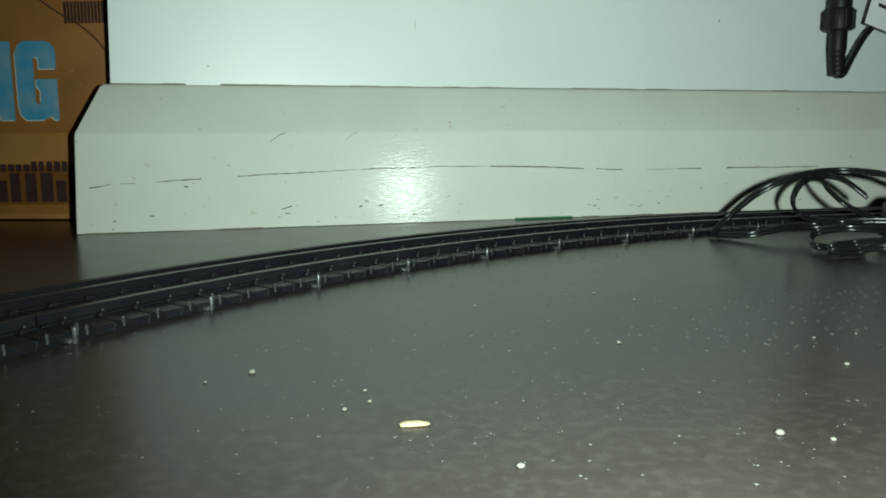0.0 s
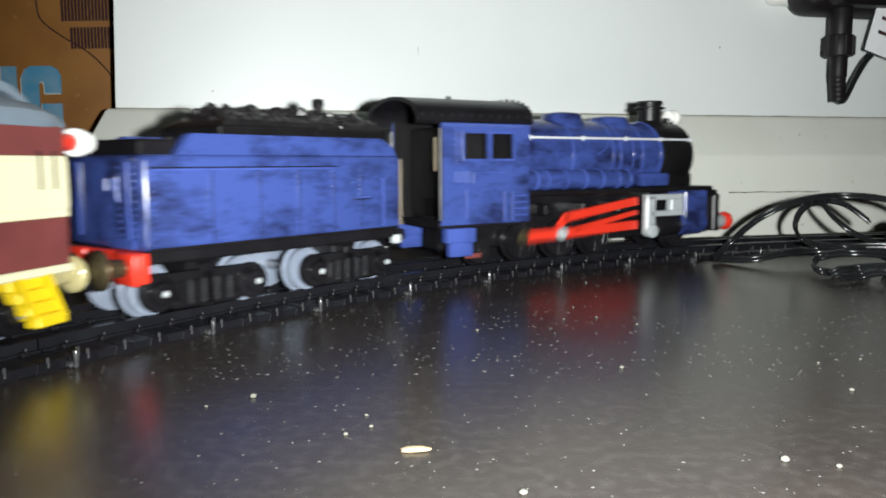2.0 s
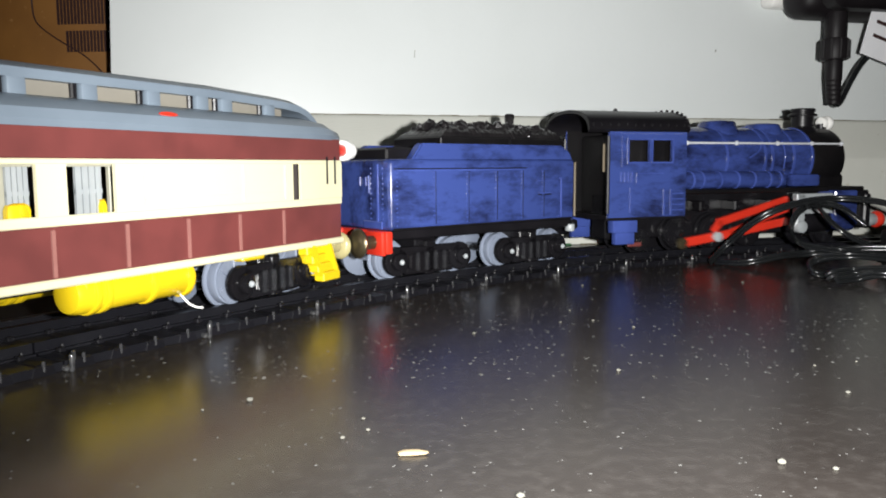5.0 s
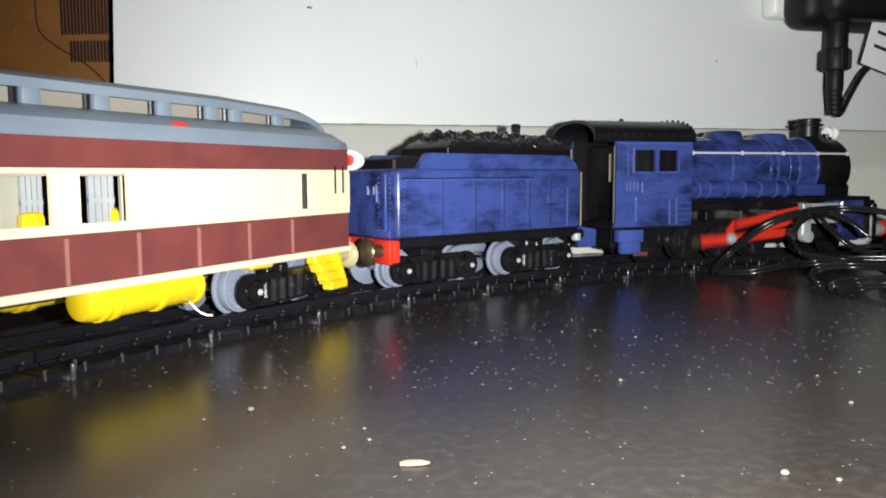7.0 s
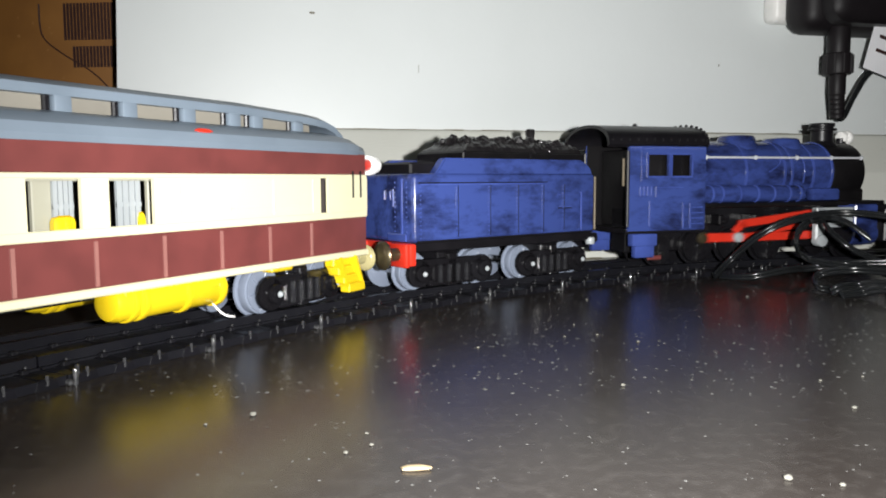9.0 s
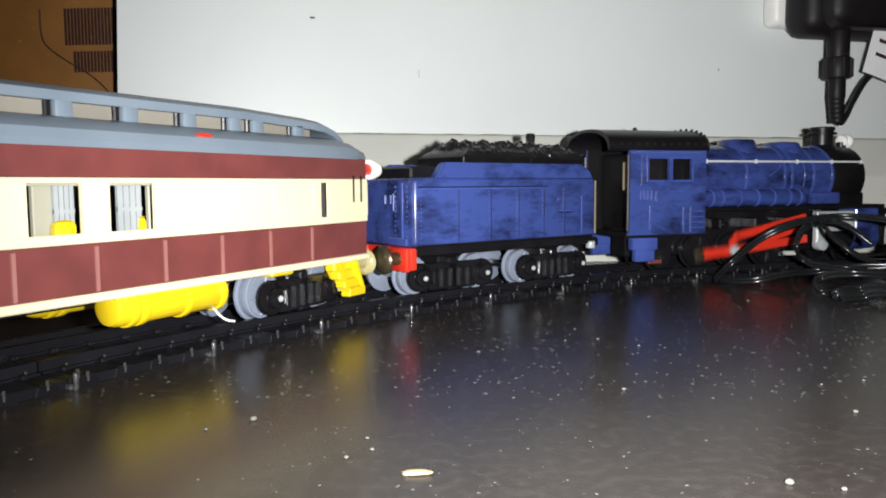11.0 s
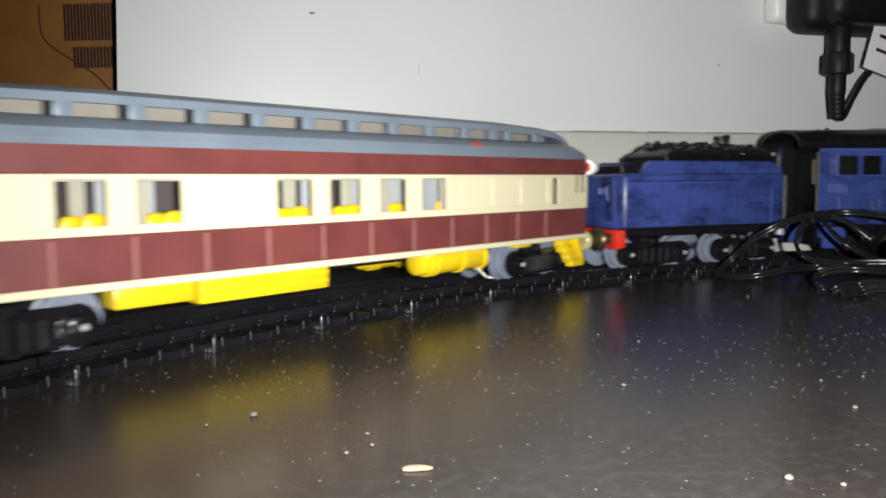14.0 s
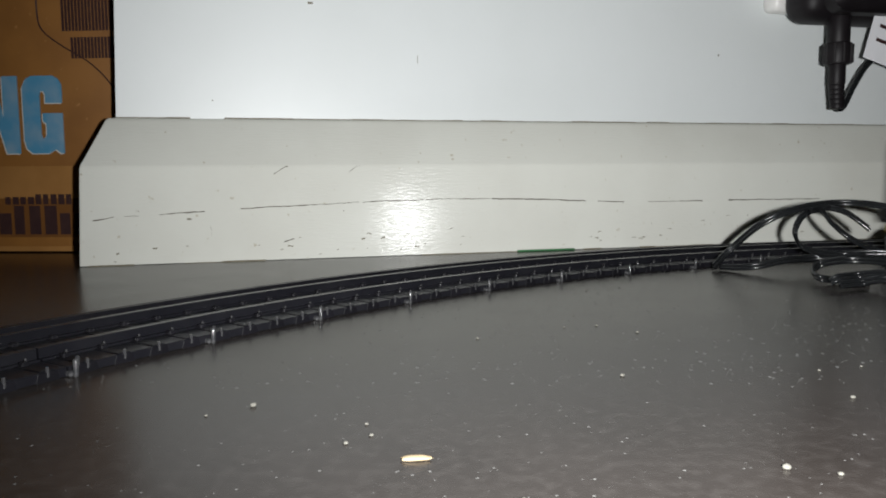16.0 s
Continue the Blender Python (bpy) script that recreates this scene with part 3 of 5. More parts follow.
    for x, sc, dz in ((X0, 1, 0), (X1 - 0.010, 1, 0), (X1 - 0.004, 0.97, -0.0006), (X1 + 0.0010, 0.90, -0.0022), (X1 + 0.0022, 0.86, -0.0040)):
        rings.append([b.verts.new((x, y * sc, max(z + dz * (z - 0.0428) / 0.006, 0.0428))) for y, z in prof])
    for p, q in zip(rings, rings[1:]):
        for k in range(len(prof) - 1):
            b.faces.new((p[k], p[k + 1], q[k + 1], q[k]))
        b.faces.new((p[-1], p[0], q[0], q[-1]))
    b.faces.new(rings[0][::-1])
    b.faces.new(rings[-1])
    bmesh.ops.recalc_face_normals(b, faces=b.faces[:])
    roof = part("roof", b, M_GREY, root, "blue-grey curved roof")
    prof2 = [(-0.0112, 0.0511), (-0.0112, 0.0528), (-0.0085, 0.0540), (0, 0.0546), (0.0085, 0.0540), (0.0112, 0.0528), (0.0112, 0.0511)]
    b = bmesh.new()
    rings = []
    for x, dz in ((X0 + 0.001, -0.0006), (X0 + 0.040, 0), (X1 - 0.040, 0), (X1 - 0.016, -0.0008), (X1 - 0.010, -0.0013), (X1 - 0.006, -0.0024), (X1 - 0.003, -0.0042), (X1 - 0.0008, -0.0064)):
        rings.append([b.verts.new((x, y, z + dz)) for y, z in prof2])
    for p, q in zip(rings, rings[1:]):
        for k in range(len(prof2) - 1):
            b.faces.new((p[k], p[k + 1], q[k + 1], q[k]))
        b.faces.new((p[-1], p[0], q[0], q[-1]))
    b.faces.new(rings[0][::-1])
    b.faces.new(rings[-1])
    bmesh.ops.recalc_face_normals(b, faces=b.faces[:])
    part("raised_deck", b, M_GREY, roof, "raised roof deck")
    b = bmesh.new()
    box(b, -0.0018, 0.0018, -0.0008, 0.0010, 0.0478, 0.0514, 0.0005, 2)
    post = mesh_of("deck_post", b, M_GREY)
    # dark block added for the shaded gap beside each post
    b = bmesh.new()
    box(b, -0.0031, -0.0018, 0.0002, 0.0012, 0.0482, 0.0521, 0.0003, 1)
    gap = mesh_of("deck_gap", b, M_DARK, 0)
    for sgn in (-1, 1):
        x = X0 + 0.006
        k = 0
        while x < X1 - 0.010:
            shared("deck_post", post, roof, pose(x, sgn * 0.0104, 0, 0, 0, 0 if sgn < 0 else 180))
            shared("deck_gap", gap, roof, pose(x, sgn * 0.0104, 0, 0, 0, 0 if sgn < 0 else 180))
            x += (0.0150, 0.0135, 0.0075)[k % 3] if x > 0.03 else 0.0142
            k += 1
    b = bmesh.new()
    for sgn in (-1, 1):
        box(b, X0 + 0.004, X1 - 0.014, *sorted((sgn * 0.0082, sgn * 0.0090)), 0.0478, 0.0523)
    part("deck_inner_wall", b, M_WARM, roof, smooth=0)
    b = bmesh.new()
    ball(b, (0.0440, -0.0166, 0.0462), 0.0022, sx=1.2, sy=0.3, sz=0.3, u=10, v=6)
    part("paint_spot", b, M_RED, roof, "spot of red paint on the roof edge")
    # rear gangway end: grey, rounded at the top
    b = bmesh.new()
    prof = [(-0.0172, 0.0150), (-0.0172, 0.0424), (-0.0160, 0.0478), (-0.0120, 0.0515), (-0.0060, 0.0532), (0, 0.0537),
            (0.0060, 0.0532), (0.0120, 0.0515), (0.0160, 0.0478), (0.0172, 0.0424), (0.0172, 0.0150)]
    inner = [(y * 0.93, z - (0.0012 if z > 0.03 else 0)) for y, z in prof]
    rings = []
    for x, p in ((X0 + 0.0015, prof), (X0 - 0.0012, prof), (X0 - 0.0030, inner)):
        rings.append([b.verts.new((x, y, z)) for y, z in p])
    for p, q in zip(rings, rings[1:]):
        for k in range(len(prof)):
            b.faces.new((p[k], p[(k + 1) % len(prof)], q[(k + 1) % len(prof)], q[k]))
    b.faces.new(rings[0][::-1])
    b.faces.new(rings[-1])
    bmesh.ops.recalc_face_normals(b, faces=b.faces[:])
    part("rear_end", b, M_GREY, root, "blue-grey rounded rear end")
    for y in (-0.0100, 0.0, 0.0100):
        b = bmesh.new()
        box(b, X0 - 0.0039, X0 - 0.0028, y - 0.0042, y + 0.0042, 0.0135, 0.0440, 0.0006, 2)
        part("end_rib", b, M_GREY, root)
    b = bmesh.new()
    box(b, X0 - 0.0038, X0, -0.0150, 0.0150, 0.0110, 0.0135, 0.0004, 1)
    part("headstock", b, M_DARK, root)
    # underframe
    b = bmesh.new()
    box(b, X0 + 0.004, X1 - 0.004, -0.0040, 0.0040, 0.0130, 0.0162, 0.0004, 1)
    part("centre_beam", b, M_DARK, root)
    for sgn in (-1, 1):
        y = sgn * 0.0118
        b = bmesh.new()
        cyl(b, (0.0225, y, 0.0133), (0.0515, y, 0.0133), 0.0038, n=20, bevel=0.0014)
        box(b, 0.0240, 0.0500, y - 0.0036, y + 0.0036, 0.0135, 0.0162, 0.0006, 1)
        tank = part("tank", b, M_YELLOW, root, "yellow cylindrical tank under the floor")
        for x in (0.0268, 0.0292, 0.0400, 0.0495):
            b = bmesh.new()
            cyl(b, (x - 0.0007, y, 0.0133), (x + 0.0007, y, 0.0133), 0.0043, n=20, bevel=0.0002)
            part("tank_band", b, M_YELLOW, tank)
        b = bmesh.new()
        box(b, -0.0440, -0.0095, *sorted((sgn * 0.0060, sgn * 0.0142)), 0.0102, 0.0162, 0.0006, 2)
        crate = part("battery_box", b, M_YELLOW, root, "yellow battery box under the floor")
        b = bmesh.new()
        for zz in (0.0120, 0.0140):
            box(b, -0.0438, -0.0097, *sorted((sgn * 0.0142, sgn * 0.0145)), zz, zz + 0.0005)
        part("box_rib", b, M_YELLOW, crate, smooth=0)
        b = bmesh.new()
        box(b, -0.0620, -0.0450, *sorted((sgn * 0.0070, sgn * 0.0140)), 0.0112, 0.0162, 0.0008, 2)
        part("equipment_box", b, M_YELLOW, root, "small yellow underfloor box")
        for xa, xb in ((0.0885, 0.0980), (-0.1035, -0.0925)):
            b = bmesh.new()
            lean = 0.0035 if xa > 0 else -0.0022
            for k in range(4):
                zz = 0.0158 - k * 0.0023
                sh = lean * k / 3
                box(b, xa + sh, xb - 0.002 + sh, *sorted((sgn * (0.0130 + 0.0008 * k), sgn * (0.0160 + 0.0008 * k))), zz - 0.0023, zz, 0.0003, 1)
            for xx in (xa, xb - 0.0028):
                tmp = bmesh.new()
                yo0, yo1 = sorted((sgn * 0.0128, sgn * 0.0182))
                vs = [(xx, 0.0162), (xx + 0.0008, 0.0162), (xx + 0.0008 + lean, 0.0080), (xx + lean, 0.0080)]
                prism(tmp, vs, yo0, yo1, axis="y")
                merge(b, tmp)
            part("step", b, M_YELLOW, root, "yellow moulded entrance steps")
    for x in (0.0800, -0.0800):
        b = bmesh.new()
        box(b, x - 0.012, x - 0.004, -0.013, 0.013, 0.0142, 0.0162, 0.0004, 1)
        part("bogie_mount", b, M_YELLOW, root)
        bogie(root, x, 0.0117, 0.0059)
    for y in (-0.0105, 0.0105):
        buffer(root, X1 - 0.001, y * 1.28, 0.0144, 1, M_CLEAR, 0.0038, "clear yellowed buffer")
        buffer(root, X0 - 0.002, y, 0.0150, -1, M_DARK, 0.0036)
    b = bmesh.new()
    tube(b, [(0.0488, -0.0125, 0.0100), (0.0492, -0.0145, 0.0080), (0.0502, -0.0156, 0.0070), (0.0518, -0.0160, 0.0066)], 0.00024, 6)
    part("thread", b, M_WHITE, root, "white thread hanging under the tank")
    b = bmesh.new()
    cyl(b, (X1 - 0.004, 0, 0.0100), (X1 + 0.012, 0, 0.0098), 0.0010, n=10)
    part("coupling", b, M_DARK, root)
    return root


# ---------- tender ----------
def tender():
    root = empty("tender", "worn blue toy tender heaped with black coal", "toy tender")
    X, W = 0.0378, 0.0160
    b = bmesh.new()
    box(b, -X, X, -W, W, 0.0182, 0.0380, 0.0014, 3)
    body = part("body", b, M_BLUE, root, "blue tender body, paint worn to black")
    # flared upper sides towards the cab
    for sgn in (-1, 1):
        b = bmesh.new()
        prof = [(-0.0300, 0.0374), (-0.0262, 0.0424), (0.0318, 0.0424), (X - 0.0020, 0.0400), (X - 0.0006, 0.0374)]
        prism(b, prof, sgn * (W - 0.0040), sgn * (W - 0.0004), axis="y")
        bmesh.ops.bevel(b, geom=b.edges[:], offset=0.0005, segments=2, affect="EDGES")
        part("side_flare", b, M_BLUE, root)
        b = bmesh.new()
        y0, y1 = sorted((sgn * W, sgn * (W + 0.0004)))
        for x in (-0.0355, -0.0225, -0.0100, 0.0015, 0.0125, 0.0220):
            for k in range(13):
                z = 0.0195 + k * 0.0012
                box(b, x - 0.00012, x + 0.00012, y0, y1, z, z + 0.00035)
        box(b, -0.0355, 0.0125, y0, y1, 0.0346, 0.0350)
        box(b, 0.0205, 0.0260, y0, y1, 0.0270, 0.0274)
        box(b, 0.0195, 0.0250, y0, y1, 0.0310, 0.0313)
        part("rivet_strip", b, M_BLUE_BRIGHT, root, smooth=0)
        b = bmesh.new()
        ys0, ys1 = sorted((sgn * (W - 0.0001), sgn * (W + 0.00015)))
        box(b, -0.0362, 0.0150, ys0, ys1, 0.0351, 0.0354)
        box(b, 0.0200, 0.0262, ys0, ys1, 0.0266, 0.0270)
        for x in (-0.0218, -0.0093, 0.0022, 0.0132, 0.0227):
            box(b, x, x + 0.00013, ys0, ys1, 0.0195, 0.0345)
        box(b, -0.0365, 0.0365, ys0, ys1, 0.0183, 0.0189)
        part("soot_seam", b, M_SOOT_SHADE, root, "soot caught in the panel seams", smooth=0)
        b = bmesh.new()
        cyl(b, (0.0300, sgn * (W + 0.0008), 0.0195), (0.0300, sgn * (W + 0.0008), 0.0318), 0.00035, n=8)
        cyl(b, (0.0300, sgn * (W - 0.0002), 0.0195), (0.0300, sgn * (W + 0.0010), 0.0195), 0.00035, n=8)
        cyl(b, (0.0300, sgn * (W - 0.0002), 0.0318), (0.0300, sgn * (W + 0.0010), 0.0318), 0.00035, n=8)
        part("handrail", b, M_BLUE_BRIGHT, root)
    # rear face: ladder strip and rivets
    b = bmesh.new()
    for y in (-0.0105, 0.0105):
        box(b, -X - 0.0005, -X, y - 0.0004, y + 0.0004, 0.0205, 0.0365, 0.0001, 1)
    for y in (-0.0045, -0.0015):
        box(b, -X - 0.0004, -X, y - 0.0002, y + 0.0002, 0.0305, 0.0330)
    for y in (-0.0128, -0.0070):
        for k in range(11):
            box(b, -X - 0.0003, -X, y - 0.00012, y + 0.00012, 0.0212 + k * 0.0014, 0.0216 + k * 0.0014)
    box(b, -X - 0.0004, -X, -0.0062, -0.0058, 0.0285, 0.0335)
    part("rear_strip", b, M_BLUE_BRIGHT, root, smooth=0)
    b = bmesh.new()
    box(b, -X - 0.0006, -X, -0.0130, -0.0035, 0.0185, 0.0208, 0.0003, 1)
    part("rear_plate", b, M_BLUE_BRIGHT, root)
    b = bmesh.new()
    box(b, -X + 0.002, X - 0.004, -0.0118, 0.0150, 0.0375, 0.0412, 0.0006, 1)
    part("tank_top", b, M_DARK, root, "black tank top behind the coal")
    b = bmesh.new()
    box(b, -0.0165, 0.0365, -0.0122, 0.0122, 0.0410, 0.0448, 0.0006, 1)
    bunker = part("coal_bunker", b, M_SOOT_SHADE, root, "black coal bunker")
    for x in (-0.0163, 0.0110):
        b = bmesh.new()
        box(b, x, x + 0.0003, -0.0125, -0.0121, 0.0425, 0.0450)
        part("bunker_post", b, M_DARK, bunker, smooth=0)
    r = random.Random(3)
    b = bmesh.new()
    nx, ny = 60, 28
    rows = []
    for p in range(nx + 1):
        x = -0.0155 + 0.0515 * p / nx
        row = []
        for q in range(ny + 1):
            y = -0.0118 + 0.0236 * q / ny
            rim = max(0.0, min(1, (x + 0.0155) / 0.006, (0.036 - x) / 0.005, (0.0118 - abs(y)) / 0.004))
            cell = noise.voronoi(Vector((x * 420, y * 420, 0.3)))[0]
            z = 0.0447 + 0.0045 * rim ** 0.7 - 0.0022 * rim * (cell[0] / max(cell[1], 0.05)) + 0.0006 * rim + 0.0008 * rim * noise.noise(Vector((x * 160, y * 160, 2)))
            row.append(b.verts.new((x, y, z)))
        rows.append(row)
    for p in range(nx):
        for q in range(ny):
            b.faces.new((rows[p][q], rows[p + 1][q], rows[p + 1][q + 1], rows[p][q + 1]))
    heap = part("coal", b, M_COAL, root, "heap of black coal", smooth=0)
    lumps = []
    for i in range(8):
        tmp = bmesh.new()
        bmesh.ops.create_icosphere(tmp, subdivisions=1, radius=r.uniform(0.0011, 0.0021))
        for v in tmp.verts:
            v.co *= r.uniform(0.7, 1.15)
        lumps.append(mesh_of("coal_lump", tmp, M_COAL, 0))
    for i in range(120):
        x, y = r.uniform(-0.0120, 0.0300), r.uniform(-0.0108, 0.0085)
        shared("coal_lump", lumps[i % 8], heap, pose(x, y, 0.0479 + r.uniform(-0.0010, 0.0009) - 0.0022 * (abs(y) > 0.0085),
                                                     r.uniform(0, 360), r.uniform(0, 360), r.uniform(0, 360)))
    b = bmesh.new()
    cyl(b, (0.0228, 0, 0.0475), (0.0225, 0, 0.0520), 0.0012, 0.0016, n=8, bevel=0.0004)
    box(b, 0.0212, 0.0240, -0.0013, 0.0013, 0.0508, 0.0532, 0.0007, 2)
    part("filler_knob", b, M_COAL, root)
    # frame
    b = bmesh.new()
    box(b, -X + 0.0005, X - 0.0005, -0.0152, 0.0152, 0.0156, 0.0184, 0.0004, 1)
    part("frame", b, M_DARK, root, "black frame under the body")
    b = bmesh.new()
    box(b, -X - 0.0012, -X + 0.0012, -0.0158, 0.0158, 0.0118, 0.0182, 0.0006, 2)
    for y in (-0.0105, 0.0105):
        box(b, -X - 0.0020, -X, y - 0.0042, y + 0.0042, 0.0112, 0.0182, 0.0008, 2)
    part("buffer_beam", b, M_RED, root, "bright red buffer beam")
    for y in (-0.0105, 0.0105):
        buffer(root, -X - 0.0018, y, 0.0150, -1, M_BRASS, 0.0042, "dull brass buffer")
    for x in (-0.0215, 0.0212):
        bogie(root, x, 0.0117)
    b = bmesh.new()
    cyl(b, (X - 0.001, -0.0148, 0.0140), (X - 0.001, -0.0148, 0.0165), 0.0016, n=12, bevel=0.0004)
    part("step_bracket", b, M_SILVER, root, "pale grey step bracket")
    b = bmesh.new()
    box(b, X + 0.0004, X + 0.0030, -0.0150, -0.0120, 0.0145, 0.0178, 0.0008, 2)
    part("front_step", b, M_DARK, root)
    b = bmesh.new()
    for y in (-0.0150, -0.0120):
        box(b, X + 0.0006, X + 0.0012, y - 0.0003, y + 0.0003, 0.0190, 0.0370, 0.0001, 1)
    part("front_post", b, M_TAN, root, "tan front corner posts", smooth=0)
    b = bmesh.new()
    cyl(b, (X, 0, 0.0125), (X + 0.014, 0, 0.0125), 0.0014, n=10)
    part("drawbar", b, M_DARK, root)
    return root


# ---------- locomotive ----------
DRIVERS = (-0.0310, -0.0150, 0.0010)
CRANK, AXLE_Z, DRIVER_R = 0.0027, 0.0106, 0.0064
ROD_PIN = (-0.0165, 0.0112)


def locomotive():
    root = empty("steam_locomotive", "worn blue toy steam locomotive with red rods", "toy locomotive")
    W = 0.0160
    # cab sides with two window openings
    for sgn in (-1, 1):
        y0, y1 = sorted((sgn * (W - 0.0010), sgn * W))
        b = bmesh.new()
        xa, xb, za, zb = -0.0655, -0.0333, 0.0174, 0.0490
        wz0, wz1 = 0.0371, 0.0447
        xs = (xa, -0.0577, -0.0492, -0.0478, -0.0396, xb)
        zs = (za, wz0, wz1, zb)
        grid = [[[b.verts.new((x, y, z)) for z in zs] for x in xs] for y in (y0, y1)]
        for i in range(5):
            for k in range(3):
                if k == 1 and i in (1, 3):
                    continue
                for g in grid:
                    b.faces.new((g[i][k], g[i + 1][k], g[i + 1][k + 1], g[i][k + 1]))
        rim = [e for e in b.edges if len(e.link_faces) == 1 and e.verts[0].co.y == e.verts[1].co.y and abs(e.verts[0].co.y - y0) < 1e-7]
        near = {v: w for ga, gb in zip(grid[0], grid[1]) for v, w in zip(ga, gb)}
        for e in rim:
            p, q = e.verts
            b.faces.new((p, q, near[q], near[p]))
        bmesh.ops.recalc_face_normals(b, faces=b.faces[:])
        side = part("cab_side", b, M_BLUE, root, "worn blue cab side", smooth=0)
        # black sheets behind the cab side, put in for the shade inside
        b = bmesh.new()
        yi0, yi1 = sorted((sgn * (W - 0.0016), sgn * (W - 0.0010)))
        box(b, xa + 0.0002, xb, yi0, yi1, za, wz0)
        box(b, xa + 0.0002, xb, yi0, yi1, wz1, zb)
        for p, q in ((xa + 0.0002, -0.0577), (-0.0492, -0.0478), (-0.0396, xb)):
            box(b, p, q, yi0, yi1, wz0, wz1)
        part("cab_shade_sheet", b, M_SOOT_SHADE, side, "black sheet for the shade inside the cab", smooth=0)
        b = bmesh.new()
        yo0, yo1 = sorted((sgn * W, sgn * (W + 0.0004)))
        for p, q in ((-0.0577, -0.0492), (-0.0478, -0.0396)):
            for zz in (wz0 - 0.0006, wz1):
                box(b, p - 0.0005, q + 0.0005, yo0, yo1, zz, zz + 0.0006)
            for xx in (p - 0.0006, q):
                box(b, xx, xx + 0.0006, yo0, yo1, wz0, wz1)
        part("window_frame", b, M_BLUE_BRIGHT, side, smooth=0)
        b = bmesh.new()
        for k in range(26):
            xx = xa + 0.001 + k * 0.00122
            box(b, xx, xx + 0.0004, yo0, yo1, 0.0468, 0.0472)
        for k in range(12):
            zz = 0.0355 + k * 0.0009
            box(b, -0.0605, -0.0601, yo0, yo1, zz, zz + 0.0004)
        for xx in (-0.0610, -0.0595, -0.0580, -0.0565):
            box(b, xx, xx + 0.0006, yo0, yo1, 0.0300, 0.0335, 0.0001, 1)
        box(b, -0.0545, -0.0540, yo0, yo1, 0.0295, 0.0332)
        box(b, -0.0545, -0.0430, yo0, yo1, 0.0328, 0.0332)
        box(b, -0.0570, -0.0566, yo0, yo1, 0.0190, 0.0280)
        box(b, -0.0430, -0.0425, yo0, yo1, 0.0180, 0.0272)
        box(b, -0.0400, -0.0395, yo0, yo1, 0.0180, 0.0272)
        for zz in (0.0195, 0.0215, 0.0235, 0.0255):
            box(b, -0.0400, -0.0345, yo0, yo1, zz, zz + 0.0004)
        part("cab_trim", b, M_BLUE_BRIGHT, side, "raised rivets and ladder strips", smooth=0)
        b = bmesh.new()
        box(b, -0.0643, -0.0541, *sorted((sgn * 0.0135, sgn * 0.0172)), 0.0120, 0.0165, 0.0005, 2)
        box(b, -0.0630, -0.0550, *sorted((sgn * 0.0140, sgn * 0.0168)), 0.0078, 0.0122, 0.0005, 2)
        part("cab_step", b, M_BLUE_BRIGHT, root, "blue cab steps")
        b = bmesh.new()
        cyl(b, (-0.0658, sgn * (W - 0.0004), 0.0190), (-0.0658, sgn * (W - 0.0004), 0.0460), 0.0007, n=8)
        part("cab_pillar", b, M_DARK, root)
    b = bmesh.new()
    box(b, -0.0345, -0.0333, -W + 0.001, W - 0.001, 0.0174, 0.0500)
    part("cab_front", b, M_BLUE, root, smooth=0)
    # dark block added to fill the cab with shade
    b = bmesh.new()
    box(b, -0.0600, -0.0350, -0.0130, 0.0130, 0.0180, 0.0470, 0.001, 2)
    part("cab_shade_block", b, M_SOOT_SHADE, root, "dark block filling the cab as its shade")
    b = bmesh.new()
    box(b, -0.0666, -0.0658, -0.0138, -0.0130, 0.0335, 0.0435, 0.0002, 1)
    part("driver_seat_back", b, M_TAN, root, "tan cab seat back", smooth=0)
    b = bmesh.new()
    box(b, -0.0660, -0.0333, -W + 0.001, W - 0.001, 0.0165, 0.0182)
    part("cab_floor", b, M_DARK, root, smooth=0)
    # arched cab roof
    up = [(0.0168 * math.sin(radians(a)), 0.0484 + 0.0074 * max(math.cos(radians(a)), 0) ** 0.75) for a in range(-90, 91, 12)]
    dn = [(y * 0.93, z - 0.0011) for y, z in up]
    b = bmesh.new()
    prism(b, up + dn[::-1], -0.0740, -0.0325)
    roof = part("cab_roof", b, M_DARK, root, "black arched cab roof")
    b = bmesh.new()
    for k in range(12):
        xx = -0.0725 + k * 0.0034
        for sgn in (-1, 1):
            ball(b, (xx, sgn * 0.0166, 0.0500), 0.0005, u=6, v=4)
    for a in range(-84, 85, 12):
        ball(b, (-0.0332, 0.0166 * math.sin(radians(a)), 0.0487 + 0.0074 * math.cos(radians(a)) ** 0.75), 0.0006, u=6, v=4)
    ball(b, (-0.0560, -0.004, 0.0557), 0.0009, u=8, v=6)
    part("roof_rivets", b, M_DARK, roof)
    # boiler
    BZ, BR = 0.0382, 0.0123
    b = bmesh.new()
    cyl(b, (-0.0340, 0, BZ), (0.0300, 0, BZ), BR, n=40)
    boiler = part("boiler", b, M_BLUE_SOOTY_SHADE, root, "worn blue boiler barrel")
    b = bmesh.new()
    for x in (-0.0120, 0.0060, 0.0095, 0.0200, 0.0290):
        cyl(b, (x - 0.0005, 0, BZ), (x + 0.0005, 0, BZ), BR + 0.0003, n=40)
    part("boiler_band", b, M_BLUE_BRIGHT, boiler)
    b = bmesh.new()
    cyl(b, (0.0300, 0, BZ), (0.0465, 0, BZ), BR + 0.0001, n=40, bevel=0.0014)
    cyl(b, (0.0463, 0, BZ), (0.0485, 0, BZ), BR * 0.84, BR * 0.62, n=32, bevel=0.0006)
    cyl(b, (0.0483, 0, BZ), (0.0505, 0, BZ), 0.0016, n=12)
